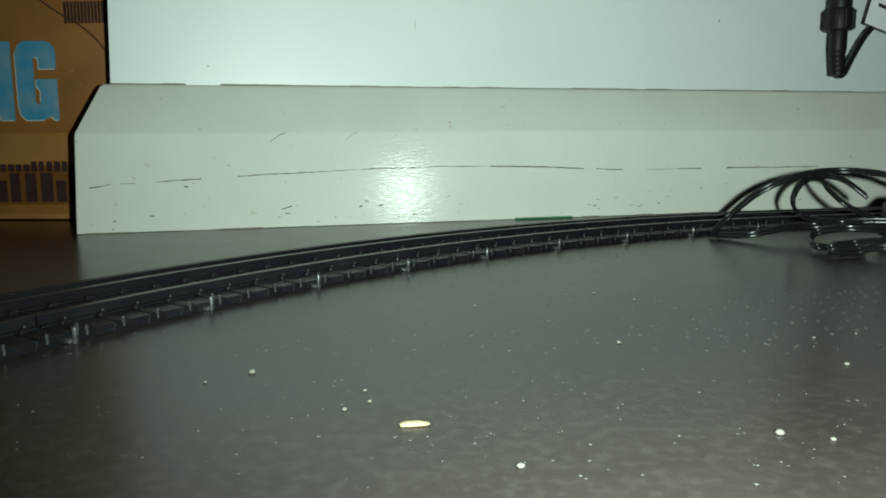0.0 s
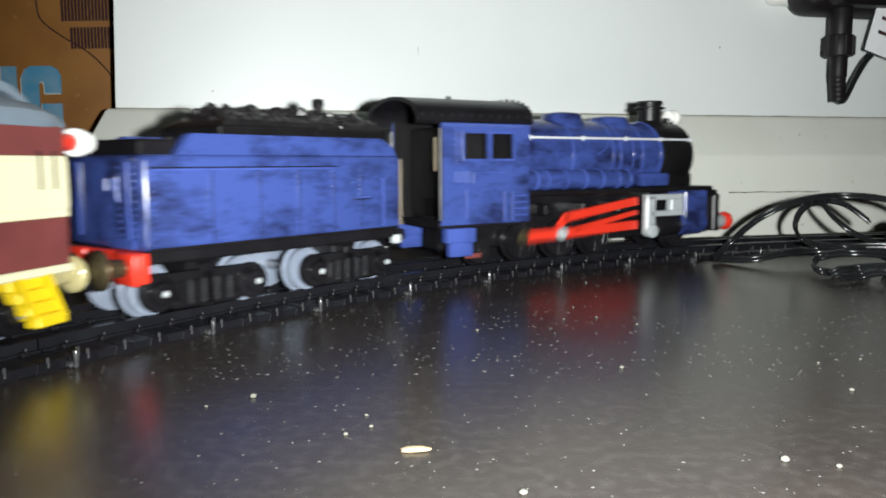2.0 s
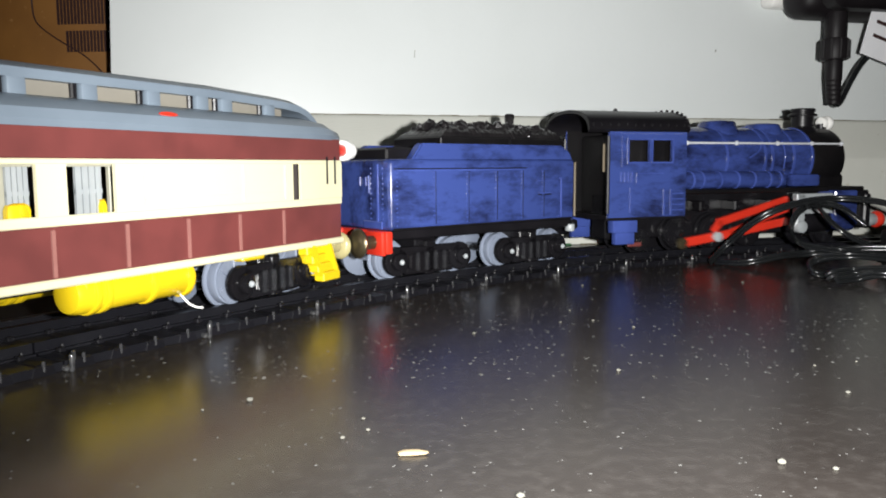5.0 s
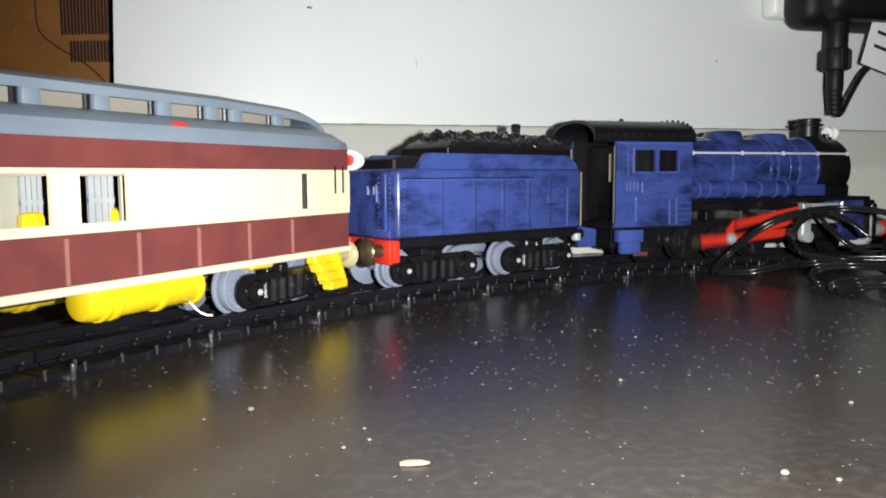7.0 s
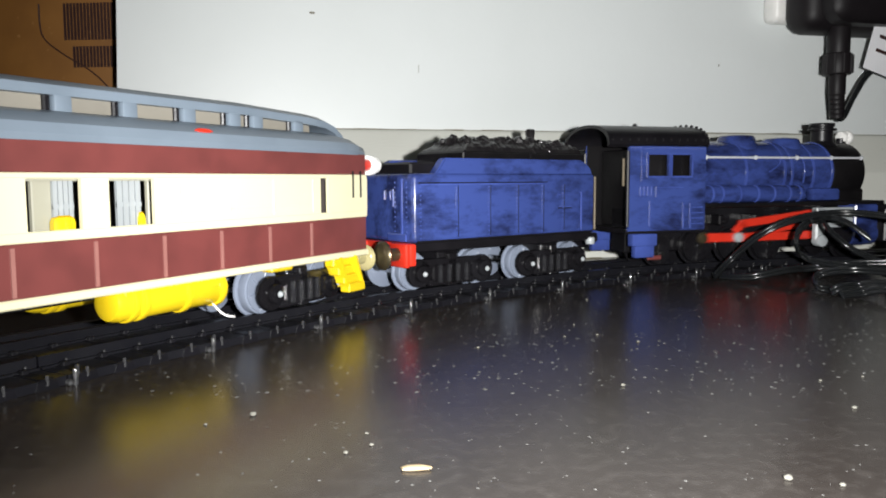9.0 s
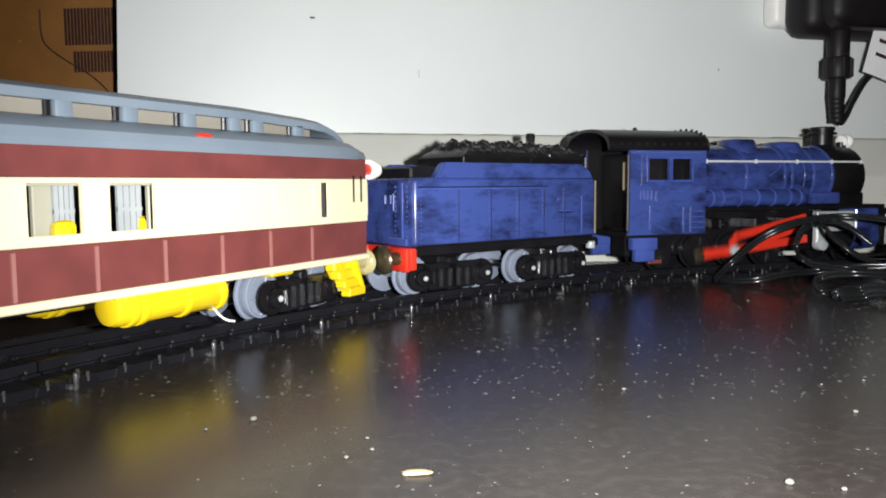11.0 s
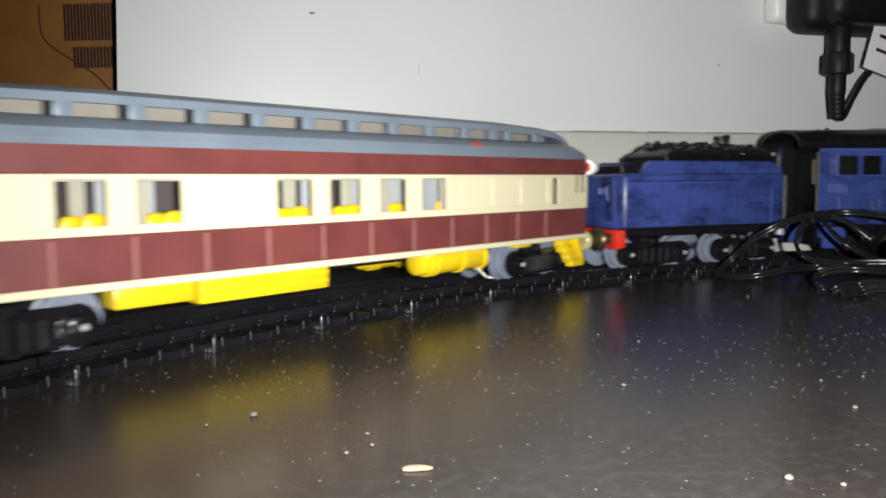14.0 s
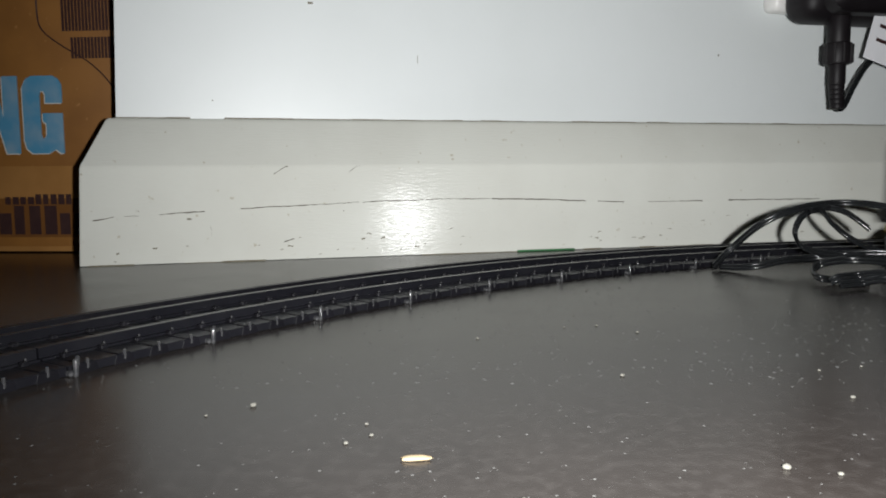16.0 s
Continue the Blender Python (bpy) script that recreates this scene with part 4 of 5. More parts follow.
    box(b, 0.0320, 0.0480, -0.0100, 0.0100, 0.0262, 0.0320, 0.001, 2)
    part("smokebox", b, M_SOOT_SHADE, root, "black smokebox with round door")
    for x, half, top in ((-0.0074, 0.0082, 0.0534), (0.0145, 0.0080, 0.0526)):
        b = bmesh.new()
        cyl(b, (x, 0, 0.0470), (x, 0, top - 0.0006), half * 1.05, half * 0.82, n=28, bevel=0.0008)
        ball(b, (x, 0, top - 0.0014), half * 0.74, sz=0.22, u=20, v=8)
        part("dome", b, M_BLUE_SOOTY_SHADE, boiler, "blue dome with dark worn top")
    b = bmesh.new()
    cyl(b, (0.0352, 0, 0.0490), (0.0352, 0, 0.0512), 0.0064, 0.0046, n=24)
    cyl(b, (0.0352, 0, 0.0505), (0.0352, 0, 0.0582), 0.0043, n=24)
    cyl(b, (0.0352, 0, 0.0553), (0.0352, 0, 0.0563), 0.0056, n=24, bevel=0.0003)
    cyl(b, (0.0352, 0, 0.0570), (0.0352, 0, 0.0585), 0.0048, n=24, bevel=0.0003)
    part("chimney", b, M_DARK, root, "black chimney with a flared rim")
    b = bmesh.new()
    cyl(b, (0.0452, 0, 0.0495), (0.0452, 0, 0.0525), 0.0020, n=12)
    head = part("lamp_bracket", b, M_DARK, root)
    b = bmesh.new()
    ball(b, (0.0480, 0, 0.0528), 0.0030)
    cyl(b, (0.0445, 0, 0.0528), (0.0470, 0, 0.0528), 0.0026, n=14, bevel=0.0004)
    part("headlamp", b, M_WHITE, head, "white round headlamp")
    for sgn in (-1, 1):
        b = bmesh.new()
        cyl(b, (-0.0320, sgn * 0.0120, 0.0440), (0.0445, sgn * 0.0120, 0.0440), 0.00042, n=8)
        for x in (-0.030, -0.0075, 0.0120, 0.0290, 0.0440):
            ball(b, (x, sgn * 0.0117, 0.0440), 0.0009, u=8, v=6)
        part("handrail", b, M_GLINT, root, "thin pale handrail along the boiler")
        # air reservoir with bands
        b = bmesh.new()
        y = sgn * 0.0122
        cyl(b, (-0.0325, y, 0.0302), (0.0135, y, 0.0302), 0.0032, n=18, bevel=0.0006)
        tank = part("air_tank", b, M_BLUE_SOOTY_SHADE, root, "blue ribbed air tank")
        b = bmesh.new()
        for x in (-0.0290, -0.0245, -0.0165, -0.0085, -0.0010, 0.0065, 0.0115):
            cyl(b, (x - 0.0004, y, 0.0302), (x + 0.0004, y, 0.0302), 0.0035, n=18, bevel=0.0001)
        part("tank_rib", b, M_BLUE_BRIGHT, tank)
        b = bmesh.new()
        box(b, 0.0180, 0.0320, *sorted((sgn * 0.0100, sgn * 0.0140)), 0.0272, 0.0322, 0.0012, 2)
        part("side_box", b, M_BLUE_SOOTY_SHADE, root)
        # vertical pipes down the boiler side
        b = bmesh.new()
        for x in (0.0150, 0.0285):
            pts = [(x, sgn * (BR + 0.0004) * math.sin(radians(a)), BZ + (BR + 0.0004) * math.cos(radians(a))) for a in (58, 75, 92, 108)]
            tube(b, pts, 0.00028, 6)
        pts = [(-0.0020 + 0.006 * math.cos(radians(a)), sgn * (BR + 0.0006) * math.sin(radians(66 + a * 0.25)), BZ + (BR + 0.0006) * math.cos(radians(66 + a * 0.25)))
               for a in (0, 30, 60, 90)]
        tube(b, pts, 0.0004, 6)
        part("pipe", b, M_BLUE_BRIGHT, root, "thin blue pipe on the boiler side")
    # running board and chassis
    b = bmesh.new()
    box(b, -0.0335, 0.0540, -0.0150, 0.0150, 0.0252, 0.0270, 0.0004, 1)
    part("running_board", b, M_SOOT_SHADE, root)
    b = bmesh.new()
    box(b, -0.0600, 0.0560, -0.0052, 0.0052, 0.0085, 0.0255, 0.0006, 1)
    part("chassis", b, M_BLACK, root, "black chassis block")
    for x in (-0.0230, -0.0070, 0.0090):
        for sgn in (-1, 1):
            b = bmesh.new()
            box(b, x - 0.0012, x + 0.0012, *sorted((sgn * 0.0050, sgn * 0.0128)), 0.0185, 0.0225, 0.0005, 1)
            cyl(b, (x + 0.001, sgn * 0.0128, 0.0200), (x + 0.001, sgn * 0.0140, 0.0200), 0.0011, n=10, bevel=0.0003)
            part("spring_hanger", b, M_BLACK, root)
    # driving wheels
    for i, x in enumerate(DRIVERS):
        b = bmesh.new()
        cyl(b, (0, -0.0110, 0), (0, 0.0110, 0), 0.0012, n=10)
        ax = part("driving_axle", b, M_STEEL, root)
        ax.matrix_basis = pose(x, 0, AXLE_Z)
        for sgn in (-1, 1):
            w = bmesh.new()
            merge(w, wheel_mesh(DRIVER_R, 10))
            box(w, -0.0028, 0.0028, -0.0036, -0.0026, -DRIVER_R * 0.85, -DRIVER_R * 0.45, 0.0006, 1)
            cyl(w, (0, -0.0030, CRANK), (0, -0.0052, CRANK), 0.0010, n=10, bevel=0.0002)
            wo = part("driving_wheel", w, M_BLACK, ax, "black driving wheel")
            wo.matrix_basis = pose(0, sgn * 0.0071, 0, 0, 0, 0 if sgn < 0 else 180)
        DRIVE.append((ax, x))
    # trailing wheels
    for x in (-0.0480, 0.0400):
        ax = wheelset(root, x, 0.0084, 0.0043)
        for w in ax.children:
            w.data.materials[0] = M_BLACK
            w["label"] = "black plastic wheel"
    # cylinders, slide bars, crosshead brackets
    for sgn in (-1, 1):
        b = bmesh.new()
        cyl(b, (0.0350, sgn * 0.0142, 0.0140), (0.0470, sgn * 0.0142, 0.0140), 0.0048, n=24, bevel=0.0005)
        box(b, 0.0352, 0.0468, *sorted((sgn * 0.0094, sgn * 0.0186)), 0.0140, 0.0256, 0.0005, 1)
        part("cylinder", b, M_BLUE_SOOTY_SHADE, root, "blue cylinder block")
        b = bmesh.new()
        cyl(b, (0.0225, sgn * 0.0138, 0.0132), (0.0352, sgn * 0.0138, 0.0132), 0.0040, n=20, bevel=0.0004)
        part("cylinder_cover", b, M_DARK, root)
        b = bmesh.new()
        y0, y1 = sorted((sgn * 0.0150, sgn * 0.0178))
        box(b, 0.0170, 0.0352, y0, y1, 0.0226, 0.0246, 0.0003, 1)
        box(b, 0.0190, 0.0352, y0, y1, 0.0168, 0.0188, 0.0003, 1)
        box(b, 0.0170, 0.0215, y0, y1, 0.0115, 0.0246, 0.0006, 1)
        box(b, 0.0290, 0.0352, y0, y1, 0.0186, 0.0228, 0.0003, 1)
        cyl(b, (0.0195, sgn * 0.0150, 0.0118), (0.0195, sgn * 0.0188, 0.0118), 0.0024, n=14, bevel=0.0004)
        part("slide_bar", b, M_SILVER, root, "pale grey slide bar bracket")
    # connecting rod, drawn at its crank pin
    for sgn in (-1, 1):
        b = bmesh.new()
        y0, y1 = sorted((sgn * 0.0128, sgn * 0.0142))
        def bar(xa, za, xb, zb, w):
            tmp = bmesh.new()
            d = Vector((xb - xa, 0, zb - za))
            box(tmp, 0, d.length, y0, y1, -w / 2, w / 2, 0.0003, 1)
            bmesh.ops.rotate(tmp, cent=(0, 0, 0), matrix=Matrix.Rotation(-math.atan2(d.z, d.x), 3, "Y"), verts=tmp.verts)
            bmesh.ops.translate(tmp, vec=(xa, 0, za), verts=tmp.verts)
            merge(b, tmp)
        bar(-0.0155, -0.0008, 0.0005, 0.0002, 0.0034)
        bar(-0.0005, 0.0000, 0.0350, 0.0028, 0.0032)
        bar(-0.0010, 0.0020, 0.0030, 0.0060, 0.0028)
        bar(0.0010, 0.0052, 0.0345, 0.0112, 0.0030)
        bar(0.0060, 0.0012, 0.0345, 0.0072, 0.0018)
        rod = part("connecting_rod", b, M_RED, root, "bright red connecting and coupling rods")
        rod.matrix_basis = pose(ROD_PIN[0], 0, ROD_PIN[1])
        b = bmesh.new()
        cyl(b, (0, sgn * 0.0138, 0.0002), (0, sgn * 0.0158, 0.0002), 0.0019, n=14, bevel=0.0004)
        part("rod_pin", b, M_SILVER, rod, "pale round pin")
        b = bmesh.new()
        cyl(b, (-0.0155, sgn * 0.0136, -0.0008), (-0.0155, sgn * 0.0150, -0.0008), 0.0022, n=14, bevel=0.0004)
        cyl(b, (-0.0155, sgn * 0.0148, -0.0008), (-0.0155, sgn * 0.0156, -0.0008), 0.0014, n=14)
        part("rod_end", b, M_BRASS, rod, "brass rod end ring")
        RODS.append(rod)
    # front end
    b = bmesh.new()
    box(b, 0.0470, 0.0570, -0.0148, 0.0148, 0.0225, 0.0255, 0.0005, 1)
    box(b, 0.0545, 0.0580, -0.0152, 0.0152, 0.0100, 0.0240, 0.0006, 1)
    box(b, 0.0470, 0.0560, -0.0120, 0.0120, 0.0110, 0.0240, 0.0006, 1)
    part("front_frame", b, M_DARK, root, "black front footplate and buffer beam")
    for y in (-0.0102, 0.0102):
        b = bmesh.new()
        cyl(b, (0.0575, y, 0.0130), (0.0650, y, 0.0130), 0.0034, 0.0026, n=16, bevel=0.0003)
        buf = part("buffer_shank", b, M_SILVER, root, "pale buffer shank")
        b = bmesh.new()
        cyl(b, (0.0647, y, 0.0130), (0.0662, y, 0.0130), 0.0030, n=16, bevel=0.0003)
        ball(b, (0.0668, y, 0.0130), 0.0036, sx=0.75)
        part("buffer_head", b, M_RED, buf, "red buffer head")
    b = bmesh.new()
    box(b, -0.0540, -0.0480, -0.0112, -0.0100, 0.0062, 0.0078, 0.0004, 1)
    part("ash_pan", b, M_MAROON, root, "dull red strip under the cab")
    return root


DRIVE, RODS = [], []
car = coach()
wagon = tender()
loco = locomotive()


# ---------- cardboard box in the recess ----------
def carton():
    m = pose(-0.1462, 0.3455, 0, 0, 0, -4.0)
    root = empty("cardboard_box", "brown printed cardboard box with blue letters standing on the floor", "box", m)
    b = bmesh.new()
    box(b, -0.240, 0.0045, 0.0, 0.055, 0.0005, 0.300, 0.0009, 2)
    part("carton", b, M_CARD, root, "brown printed card")
    b = bmesh.new()
    box(b, -0.239, 0.0040, -0.0003, 0.0002, 0.0008, 0.0030)
    part("bottom_fold", b, M_CARD_PALE, root, smooth=0)
    b = bmesh.new()
    box(b, -0.239, 0.0040, -0.0002, 0.0002, 0.0250, 0.0395)
    part("pale_band", b, M_CARD_PALE, root, "paler printed band", smooth=0)
    # dark strip drawn as the shadowed gap between carton and wall
    b = bmesh.new()
    box(b, 0.0044, 0.0053, -0.0002, 0.055, 0.0005, 0.300, 0.0003, 1)
    part("edge_shadow", b, M_EDGE_SHADOW, root, "dark strip for the shadow by the wall corner", smooth=0)
    # big letters, each a flat printed shape with a white edge showing at its lower left
    outline = {
        "G": [(1.0, .65), (1.0, .88), (.92, .96), (.78, 1.0), (.25, 1.0), (.10, .96), (0, .85), (0, .17), (.06, .06), (.2, 0), (.62, 0),
              (.8, .05), (.92, 0), (1, 0), (1, .52), (.5, .52), (.5, .42), (.58, .38), (.58, .24), (.53, .2), (.46, .2), (.43, .25),
              (.43, .76), (.47, .8), (.55, .8), (.58, .76), (.58, .65)],
        "N": [(0, 0), (0, 1), (.38, 1), (.62, .45), (.62, 1), (1, 1), (1, 0), (.66, 0), (.36, .6), (.36, 0)]}
    for ch, x in (("N", -0.0630), ("G", -0.0424)):
        for mt, dx, dz, d, nm, lab in ((M_WHITE_INK, -0.0006, -0.0004, 0.0004, "letter_outline", "white letter edge"),
                                       (M_BLUE_INK, 0.0, 0.0, 0.0007, "letter", "pale blue printed letter")):
            b = bmesh.new()
            prism(b, [(x + dx + u * 0.0183, 0.0452 + dz + v * 0.0345) for u, v in outline[ch]], -d, 0.0, axis="y")
            part(nm, b, mt, root, lab, smooth=0)
    # brand lines: plain bars
    pr = random.Random(21)
    b = bmesh.new()
    box(b, -0.2390, 0.0040, -0.0002, 0.0002, 0.0072, 0.0248)
    part("dark_band", b, M_CARD_DIM, root, "darker printed band", smooth=0)
    for x0, x1, z0, z1, step, tall in ((-0.0535, -0.0225, 0.0222, 0.0256, 0.0036, 0.0012), (-0.0640, 0.0010, 0.0085, 0.0182, 0.0072, 0.0034)):
        x = x0
        while x < x1:
            w = step * pr.uniform(0.62, 0.78)
            b = bmesh.new()
            box(b, x, x + w, -0.0006, 0.0, z0, z1 + (tall if pr.random() < 0.4 else 0.0))
            part("print_bar", b, M_INK, root, "dark printed bar", smooth=0)
            x += step
    # printed grille and curved line
    for row, (z0, z1, xs) in enumerate(((0.0990, 0.1150, -0.0222), (0.0870, 0.0962, -0.0185))):
        for k in range(20):
            b = bmesh.new()
            x = xs + k * 0.00155
            if x > 0.0030:
                break
            box(b, x, x + 0.00095, -0.0005, 0.0, z0, z1)
            part("print_stripe", b, M_INK, root, smooth=0)
    b = bmesh.new()
    pts = [(-0.0335, -0.0002, 0.1150), (-0.0332, -0.0002, 0.1040), (-0.0305, -0.0002, 0.0985), (-0.0225, -0.0002, 0.0925),
           (-0.0110, -0.0002, 0.0855), (-0.0035, -0.0002, 0.0785), (0.0015, -0.0002, 0.0715), (0.0044, -0.0002, 0.0655)]
    tube(b, pts, 0.00035, 6)
    part("print_line", b, M_INK, root, "dark curved printed line")
    return root


carton()


# ---------- socket and power adapter on the wall ----------
def socket():
    root = empty("wall_socket", "white plastic wall socket with rounded corners", "socket", WALL)
    b = bmesh.new()
    box(b, 0.1620, 0.2465, -0.0110, 0.0, 0.1112, 0.1974, 0.0035, 3)
    part("faceplate", b, M_WHITE, root)
    return root


def adapter():
    root = empty("power_adapter", "black power adapter plugged into the wall socket", "power adapter", WALL)
    b = bmesh.new()
    box(b, 0.1632, 0.2342, -0.0330, -0.0112, 0.1035, 0.1850, 0.0085, 4)
    part("body", b, M_ADAPTER, root, "rounded black adapter body")
    b = bmesh.new()
    box(b, 0.1690, 0.2290, -0.0420, -0.0320, 0.1055, 0.1830, 0.0085, 4)
    part("cover", b, M_ADAPTER, root)
    b = bmesh.new()
    cx, y = 0.1828, -0.0290
    cyl(b, (cx, y, 0.1060), (cx, y, 0.0920), 0.0050, n=20, bevel=0.0006)
    cyl(b, (cx, y, 0.0938), (cx, y, 0.0838), 0.0062, n=20, bevel=0.0010)
    cyl(b, (cx, y, 0.0860), (cx, y, 0.0745), 0.0038, n=18, bevel=0.0006)
    collar = part("plug_collar", b, M_ADAPTER, root, "ribbed black plug collar")
    for k in range(10):
        a = k * math.tau / 10
        b = bmesh.new()
        cyl(b, (cx + 0.0062 * math.cos(a), y + 0.0062 * math.sin(a), 0.0930), (cx + 0.0062 * math.cos(a), y + 0.0062 * math.sin(a), 0.0846), 0.0006, n=6)
        part("collar_rib", b, M_ADAPTER, collar)
    b = bmesh.new()
    for k in range(5):
        z = 0.0748 - k * 0.0022
        cyl(b, (cx + 0.0002 * k, y, z), (cx + 0.0002 * k, y, z - 0.0024), 0.0035 - 0.00008 * k, n=14, bevel=0.0004)
    part("strain_relief", b, M_ADAPTER, root)
    b = bmesh.new()
    tube(b, [(cx + 0.0006, y, 0.0680), (cx + 0.0018, y, 0.0640), (cx + 0.0042, y - 0.0005, 0.0650), (cx + 0.0090, y - 0.001, 0.0745),
             (cx + 0.0150, y - 0.002, 0.0840), (cx + 0.0240, y - 0.003, 0.0900), (cx + 0.0340, y - 0.003, 0.0860), (cx + 0.044, y - 0.002, 0.070),
             (cx + 0.0500, y - 0.001, 0.040), (cx + 0.050, y - 0.002, 0.012), (cx + 0.046, y - 0.012, 0.0022), (cx + 0.03, y - 0.035, 0.0022)], 0.0013, 8)
    part("lead", b, M_CABLE, root, "thin black lead")
    b = bmesh.new()
    tmp = bmesh.new()
    box(tmp, 0.0, 0.026, -0.0003, 0.0003, 0.0, 0.030, 0.0001, 1)
    bmesh.ops.rotate(tmp, cent=(0, 0, 0), matrix=Matrix.Rotation(radians(16), 3, "Y"), verts=tmp.verts)
    bmesh.ops.translate(tmp, vec=(cx + 0.0086, y - 0.006, 0.0868), verts=tmp.verts)
    merge(b, tmp)
    tag = part("paper_tag", b, M_PAPER, root, "white paper tag on the lead", smooth=0)
    for dx, dz, w in ((0.0040, 0.0155, 0.009), (0.0100, 0.0240, 0.007), (0.0040, 0.0090, 0.012)):
        b = bmesh.new()
        tmp = bmesh.new()
        box(tmp, dx, dx + w, -0.0006, -0.0003, dz, dz + 0.0015)
        bmesh.ops.rotate(tmp, cent=(0, 0, 0), matrix=Matrix.Rotation(radians(16), 3, "Y"), verts=tmp.verts)
        bmesh.ops.translate(tmp, vec=(cx + 0.0086, y - 0.006, 0.0868), verts=tmp.verts)
        merge(b, tmp)
        part("print_bar", b, M_INK, tag, smooth=0)
    return root


socket()
adapter()


# ---------- coiled flex on the floor ----------
def flex():
    root = empty("coiled_flex", "glossy black twin flex lying in loose loops on the floor", "cable")
    runs = [
        [(0.0965, 0.2700, 0.0014), (0.1030, 0.2715, 0.0075), (0.1135, 0.2715, 0.0163), (0.1255, 0.2715, 0.0215), (0.1400, 0.2715, 0.0237),
         (0.1575, 0.2710, 0.0223), (0.1720, 0.270, 0.0165), (0.190, 0.267, 0.0090)],
        [(0.0975, 0.2675, 0.0014), (0.1085, 0.2670, 0.0016), (0.1215, 0.2680, 0.0038), (0.1300, 0.2670, 0.0046), (0.1480, 0.2680, 0.0062), (0.170, 0.266, 0.006)],
        [(0.1480, 0.2640, 0.0150), (0.1400, 0.2660, 0.0210), (0.1323, 0.2680, 0.0222), (0.1265, 0.2680, 0.0193), (0.1232, 0.2660, 0.0141), (0.1240, 0.2640, 0.0099),
         (0.1281, 0.2620, 0.0075), (0.1388, 0.2600, 0.0063), (0.1508, 0.2580, 0.0058), (0.166, 0.257, 0.004)],
        [(0.1275, 0.2640, 0.0215), (0.1300, 0.2620, 0.0216), (0.1335, 0.2610, 0.0172), (0.1405, 0.2600, 0.0115), (0.1508, 0.2580, 0.0068), (0.1597, 0.2560, 0.0035), (0.172, 0.255, 0.003)],
        [(0.1660, 0.2480, 0.0040), (0.1503, 0.2480, 0.0048), (0.1335, 0.2470, 0.0062), (0.1223, 0.2450, 0.0052), (0.1185, 0.2420, 0.0030), (0.1190, 0.2380, 0.0015),
         (0.1247, 0.2350, 0.0014), (0.133, 0.236, 0.0014)],
        [(0.1175, 0.2290, 0.0016), (0.1200, 0.2290, 0.0030), (0.1250, 0.2290, 0.0036), (0.1330, 0.2300, 0.0040), (0.1440, 0.2310, 0.0034), (0.160, 0.232, 0.0018)],
        [(0.1185, 0.2250, 0.0014), (0.1240, 0.2240, 0.0022), (0.1310, 0.2250, 0.0030), (0.1420, 0.2290, 0.0016)],
    ]
    eye = Vector((0, 0, 0.036))
    for k, run in enumerate(runs):
        # each loop bends round at about one distance from the viewer
        far = (Vector(run[0]) - eye).length
        near = min((Vector(p) - eye).length for p in run)
        run = [tuple(eye + (Vector(p) - eye) * (1 + (near / (Vector(p) - eye).length - 1) * 0.62 + 0.014 * math.sin(1.9 * i + 2 * k))) for i, p in enumerate(run)] if far < near * 1.15 else run
        for off in (-0.00062, 0.00062):
            b = bmesh.new()
            tube(b, [(x, y + off * 0.9, max(z + off * 0.8, 0.0008)) for x, y, z in run], 0.00066, 20)
            part("strand", b, M_CABLE, root)
    b = bmesh.new()
    prism(b, [(0.2500, 0.0002), (0.2500, 0.0120), (0.2560, 0.0170), (0.2640, 0.0140), (0.2660, 0.0002)], 0.1530, 0.1950)
    bmesh.ops.bevel(b, geom=b.edges[:], offset=0.0015, segments=2, affect="EDGES")
    part("cable_bundle", b, M_CABLE, root, "dark bundle of gathered flex")
    return root


flex()


# ---------- crumbs and dust ----------
def crumb(name, x, y, sx, sy, sz, material, label, rz=0.0, seed=0, group=""):
    r = random.Random(seed)
    b = bmesh.new()
    bmesh.ops.create_icosphere(b, subdivisions=2, radius=1)
    for v in b.verts:
        v.co *= r.uniform(0.82, 1.12)
        v.co = Vector((v.co.x * sx, v.co.y * sy, max(v.co.z, -0.8) * sz))
    lowest = min(v.co.z for v in b.verts)
    bmesh.ops.translate(b, vec=(0, 0, -lowest), verts=b.verts)
    return thing(name, b, material, label, "crumb", pose(x, y, 0, 0, 0, rz), group=group, smooth=60)


crumb("wood_chip", -0.0037, 0.0924, 0.0021, 0.0008, 0.00035, M_CHIP, "small pale wood chip lying on the dark floor", 3, 1)
for k, (x, y, r) in enumerate(((0.0412, 0.0887, 0.0008), (-0.0295, 0.1148, 0.0008), (-0.0111, 0.1059, 0.0004), (-0.0100, 0.1012, 0.00045), (-0.0131, 0.0982, 0.0005),
                               (0.0313, 0.1307, 0.0006), (0.0643, 0.1169, 0.0006), (0.0086, 0.0798, 0.0007), (0.0467, 0.0867, 0.0005), (-0.0354, 0.1102, 0.0004),
                               (0.0073, 0.1614, 0.0005), (0.0323, 0.1869, 0.0004), (0.0277, 0.1726, 0.0004), (0.0355, 0.1742, 0.0005), (0.0430, 0.1665, 0.0005),
                               (0.0427, 0.2259, 0.0006), (0.0925, 0.2302, 0.0006), (0.0670, 0.1332, 0.0004), (0.0759, 0.1357, 0.0004))):
    crumb("crumb", x, y, r * 0.75, r * 0.65, r * 0.45, M_CRUMB, "pale crumb on the dark floor", 0, 10 + k, "crumbs on the floor")
rd = random.Random(11)
b = bmesh.new()
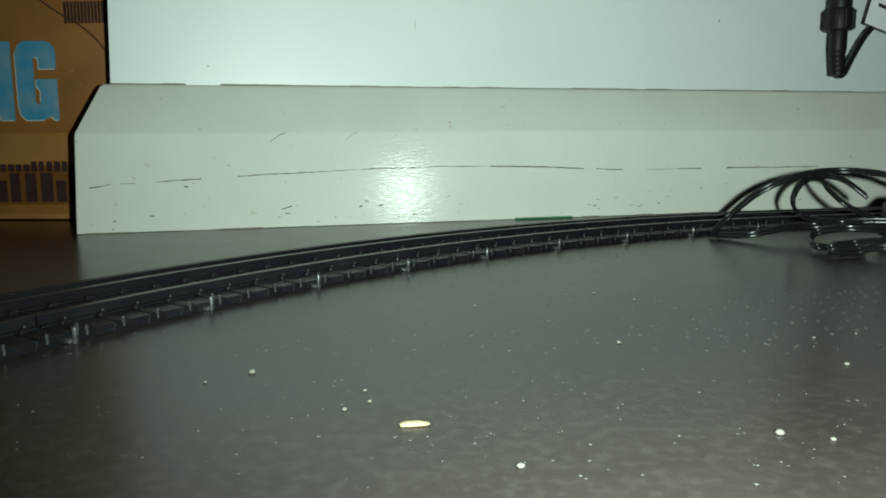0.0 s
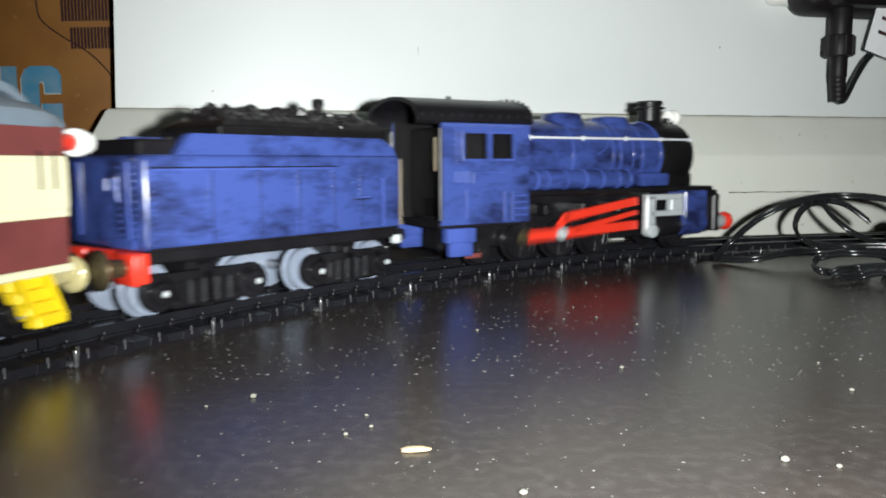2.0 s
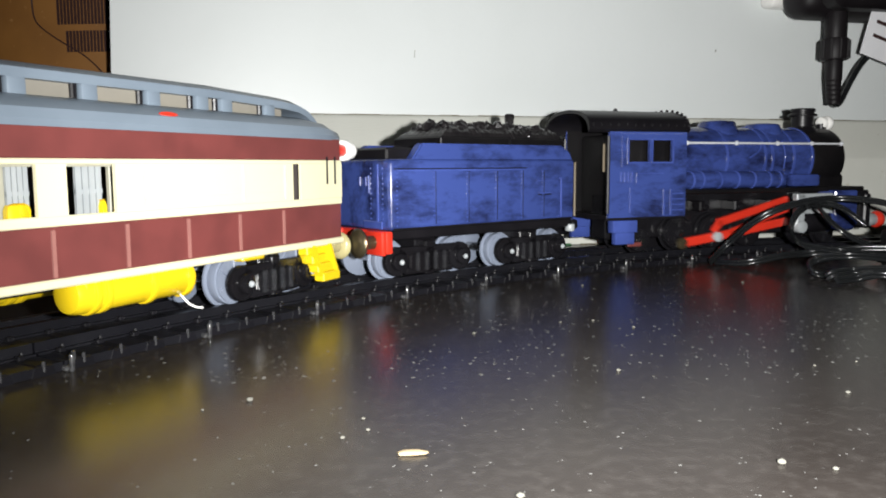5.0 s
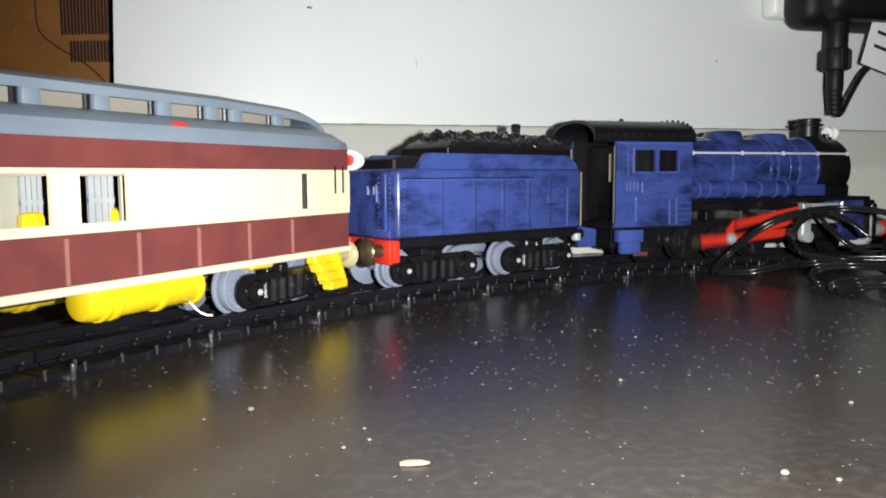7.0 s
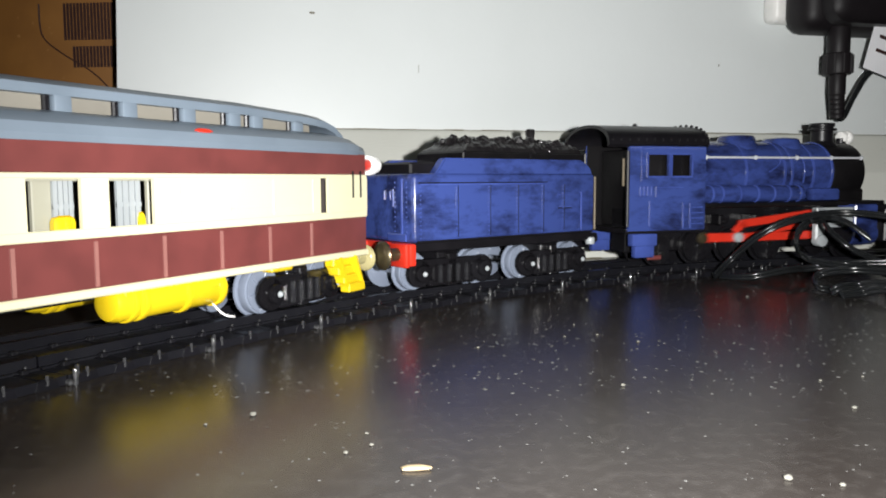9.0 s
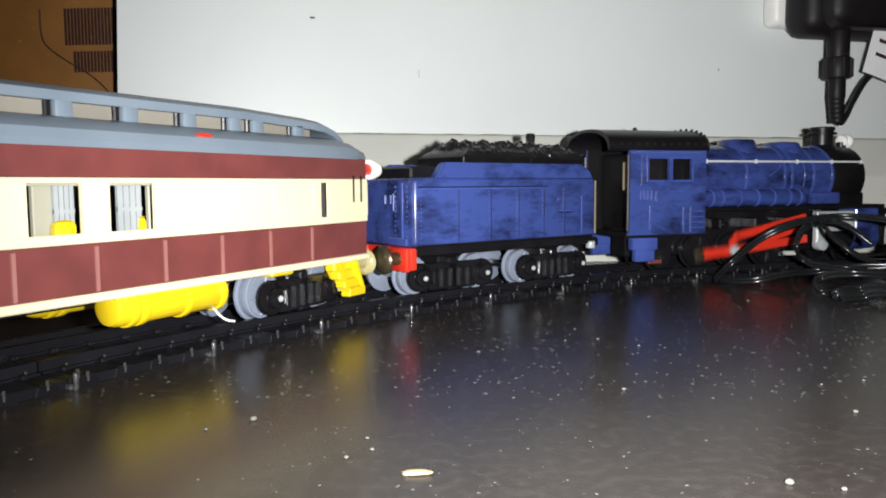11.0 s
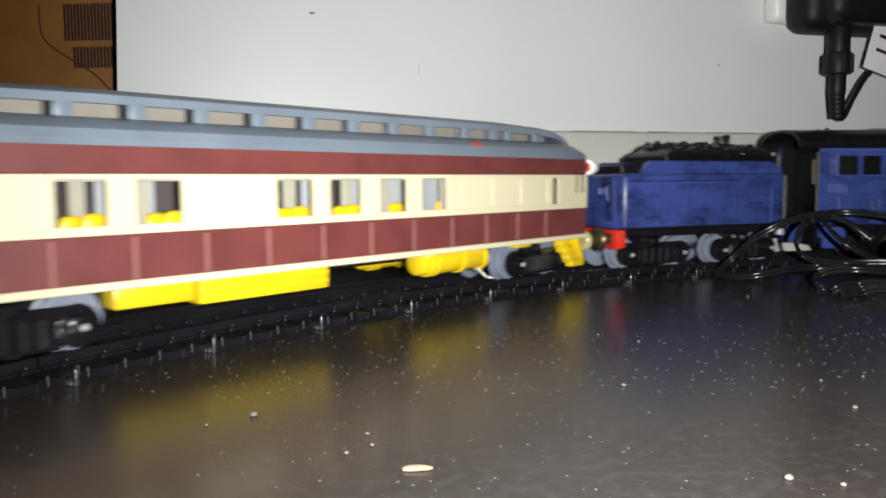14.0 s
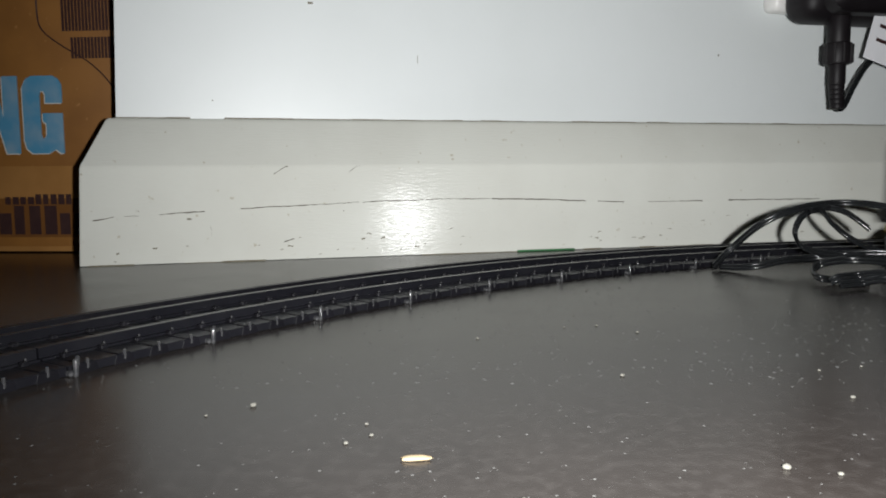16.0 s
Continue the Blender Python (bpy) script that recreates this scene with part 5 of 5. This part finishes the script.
for i in range(5200):
    y = rd.uniform(0.075, 0.30)
    if y < 0.125 and rd.random() < 0.6:
        continue
    x = rd.uniform(-0.62, 0.62) * (y + 0.03)
    if (x - CX) ** 2 + (y - CY) ** 2 > (RC - 0.021) ** 2:
        continue
    r = (0.00009 + 0.00020 * rd.random() ** 2.5) * (0.9 if y < 0.125 else 1.45)
    turn = rd.uniform(0, 1)
    tmp = [b.verts.new((x + r * math.cos(a + turn), y + r * math.sin(a + turn), 0.0)) for a in (0, 1.05, 2.1, 3.14, 4.2, 5.25)]
    tip = b.verts.new((x, y, r * 0.35))
    for p, q in zip(tmp, tmp[1:] + tmp[:1]):
        b.faces.new((p, q, tip))
thing("dust", b, M_DUST, "fine pale dust scattered over the dark floor", "dust", kind="stuff", smooth=0)
b = bmesh.new()
box(b, 0.030, 0.0575, -0.0162, -0.0150, 0.0001, 0.0009, 0.0003, 1)
thing("green_scrap", b, M_GREEN, "thin green scrap lying against the skirting", "scrap", WALL)


# ---------- what moves ----------
THETA = [(0.0, -1.905), (0.5, -1.622), (0.6, -1.570), (0.7, -1.515), (0.8, -1.463), (0.9, -1.412), (1.0, -1.362), (1.5, -1.150), (2.0, -0.9915), (2.5, -0.8981),
         (3.0, -0.8223), (3.5, -0.7913), (4.0, -0.7898), (5.25, -0.7872), (6.5, -0.7844), (7.0, -0.7820), (7.5, -0.7802), (8.0, -0.7715), (8.5, -0.7677),
         (9.0, -0.7674), (11.5, -0.7672), (12.0, -0.7637), (12.5, -0.7122), (13.0, -0.6683), (13.5, -0.6210), (14.0, -0.5188), (14.5, -0.3478),
         (14.8, -0.209), (15.0, -0.097), (15.2, 0.010), (15.5, 0.174), (15.7, 0.294), (16.0, 0.500)]


def theta(t):
    """The train's place on the circle, in radians, smooth between the rows."""
    ts = [r[0] for r in THETA]
    vs = [r[1] for r in THETA]
    i = min(max(int(np.searchsorted(ts, t, side="right")) - 1, 0), len(ts) - 2)

    def slope(k):
        if k == 0 or k == len(ts) - 1:
            j = min(k, len(ts) - 2)
            return (vs[j + 1] - vs[j]) / (ts[j + 1] - ts[j])
        a = (vs[k] - vs[k - 1]) / (ts[k] - ts[k - 1])
        c = (vs[k + 1] - vs[k]) / (ts[k + 1] - ts[k])
        return 0.0 if a * c <= 0 else 2 * a * c / (a + c)
    h = ts[i + 1] - ts[i]
    u = (t - ts[i]) / h
    return ((1 + 2 * u) * (1 - u) ** 2 * vs[i] + u * (1 - u) ** 2 * h * slope(i)
            + u * u * (3 - 2 * u) * vs[i + 1] + u * u * (u - 1) * h * slope(i + 1))


def on_track(angle, chord):
    r = math.sqrt(RC ** 2 - chord ** 2)
    return pose(CX + r * math.sin(angle), CY + r * math.cos(angle), 0, 0, 0, -math.degrees(angle))


def drive_turns(t):
    """Turns of the driving wheels, which spin on while the train is held."""
    if t <= 4.2:
        return (t - 1.5) / 0.150 + 0.0
    if t <= 7.2:
        a, e = 18.0, 37.0
        return a + (e - a) * (t - 4.2) / 3.0
    return 37.0 + (t - 7.2) / 0.1571


def motions():
    times = [k / 10 for k in range(161)]
    walk(car, [(t, on_track(theta(t) - 0.315, 0.0683)) for t in times])
    walk(wagon, [(t, on_track(theta(t) + 0.110, 0.0215)) for t in times])
    walk(loco, [(t, on_track(theta(t) + 0.450, 0.030)) for t in times])
    ticks = [k / 30 for k in range(481)]
    for ax, x, z, r in WHEELSETS:
        walk(ax, [(t, pose(x, 0, z, 0, math.degrees((theta(t) - theta(0)) * RC / (r + 0.0003)), 0)) for t in ticks])
    for ax, x in DRIVE:
        walk(ax, [(t, pose(x, 0, AXLE_Z, 0, 360.0 * drive_turns(t) + 180.0, 0)) for t in ticks])
    for rod in RODS:
        rows = []
        for t in ticks:
            a = math.tau * drive_turns(t)
            dx, dz = -CRANK * math.sin(a), -CRANK * math.cos(a)
            rows.append((t, pose(ROD_PIN[0] + dx, 0, ROD_PIN[1] + dz, 0, math.degrees(math.atan2(dz, 0.034)), 0)))
        walk(rod, rows)


motions()
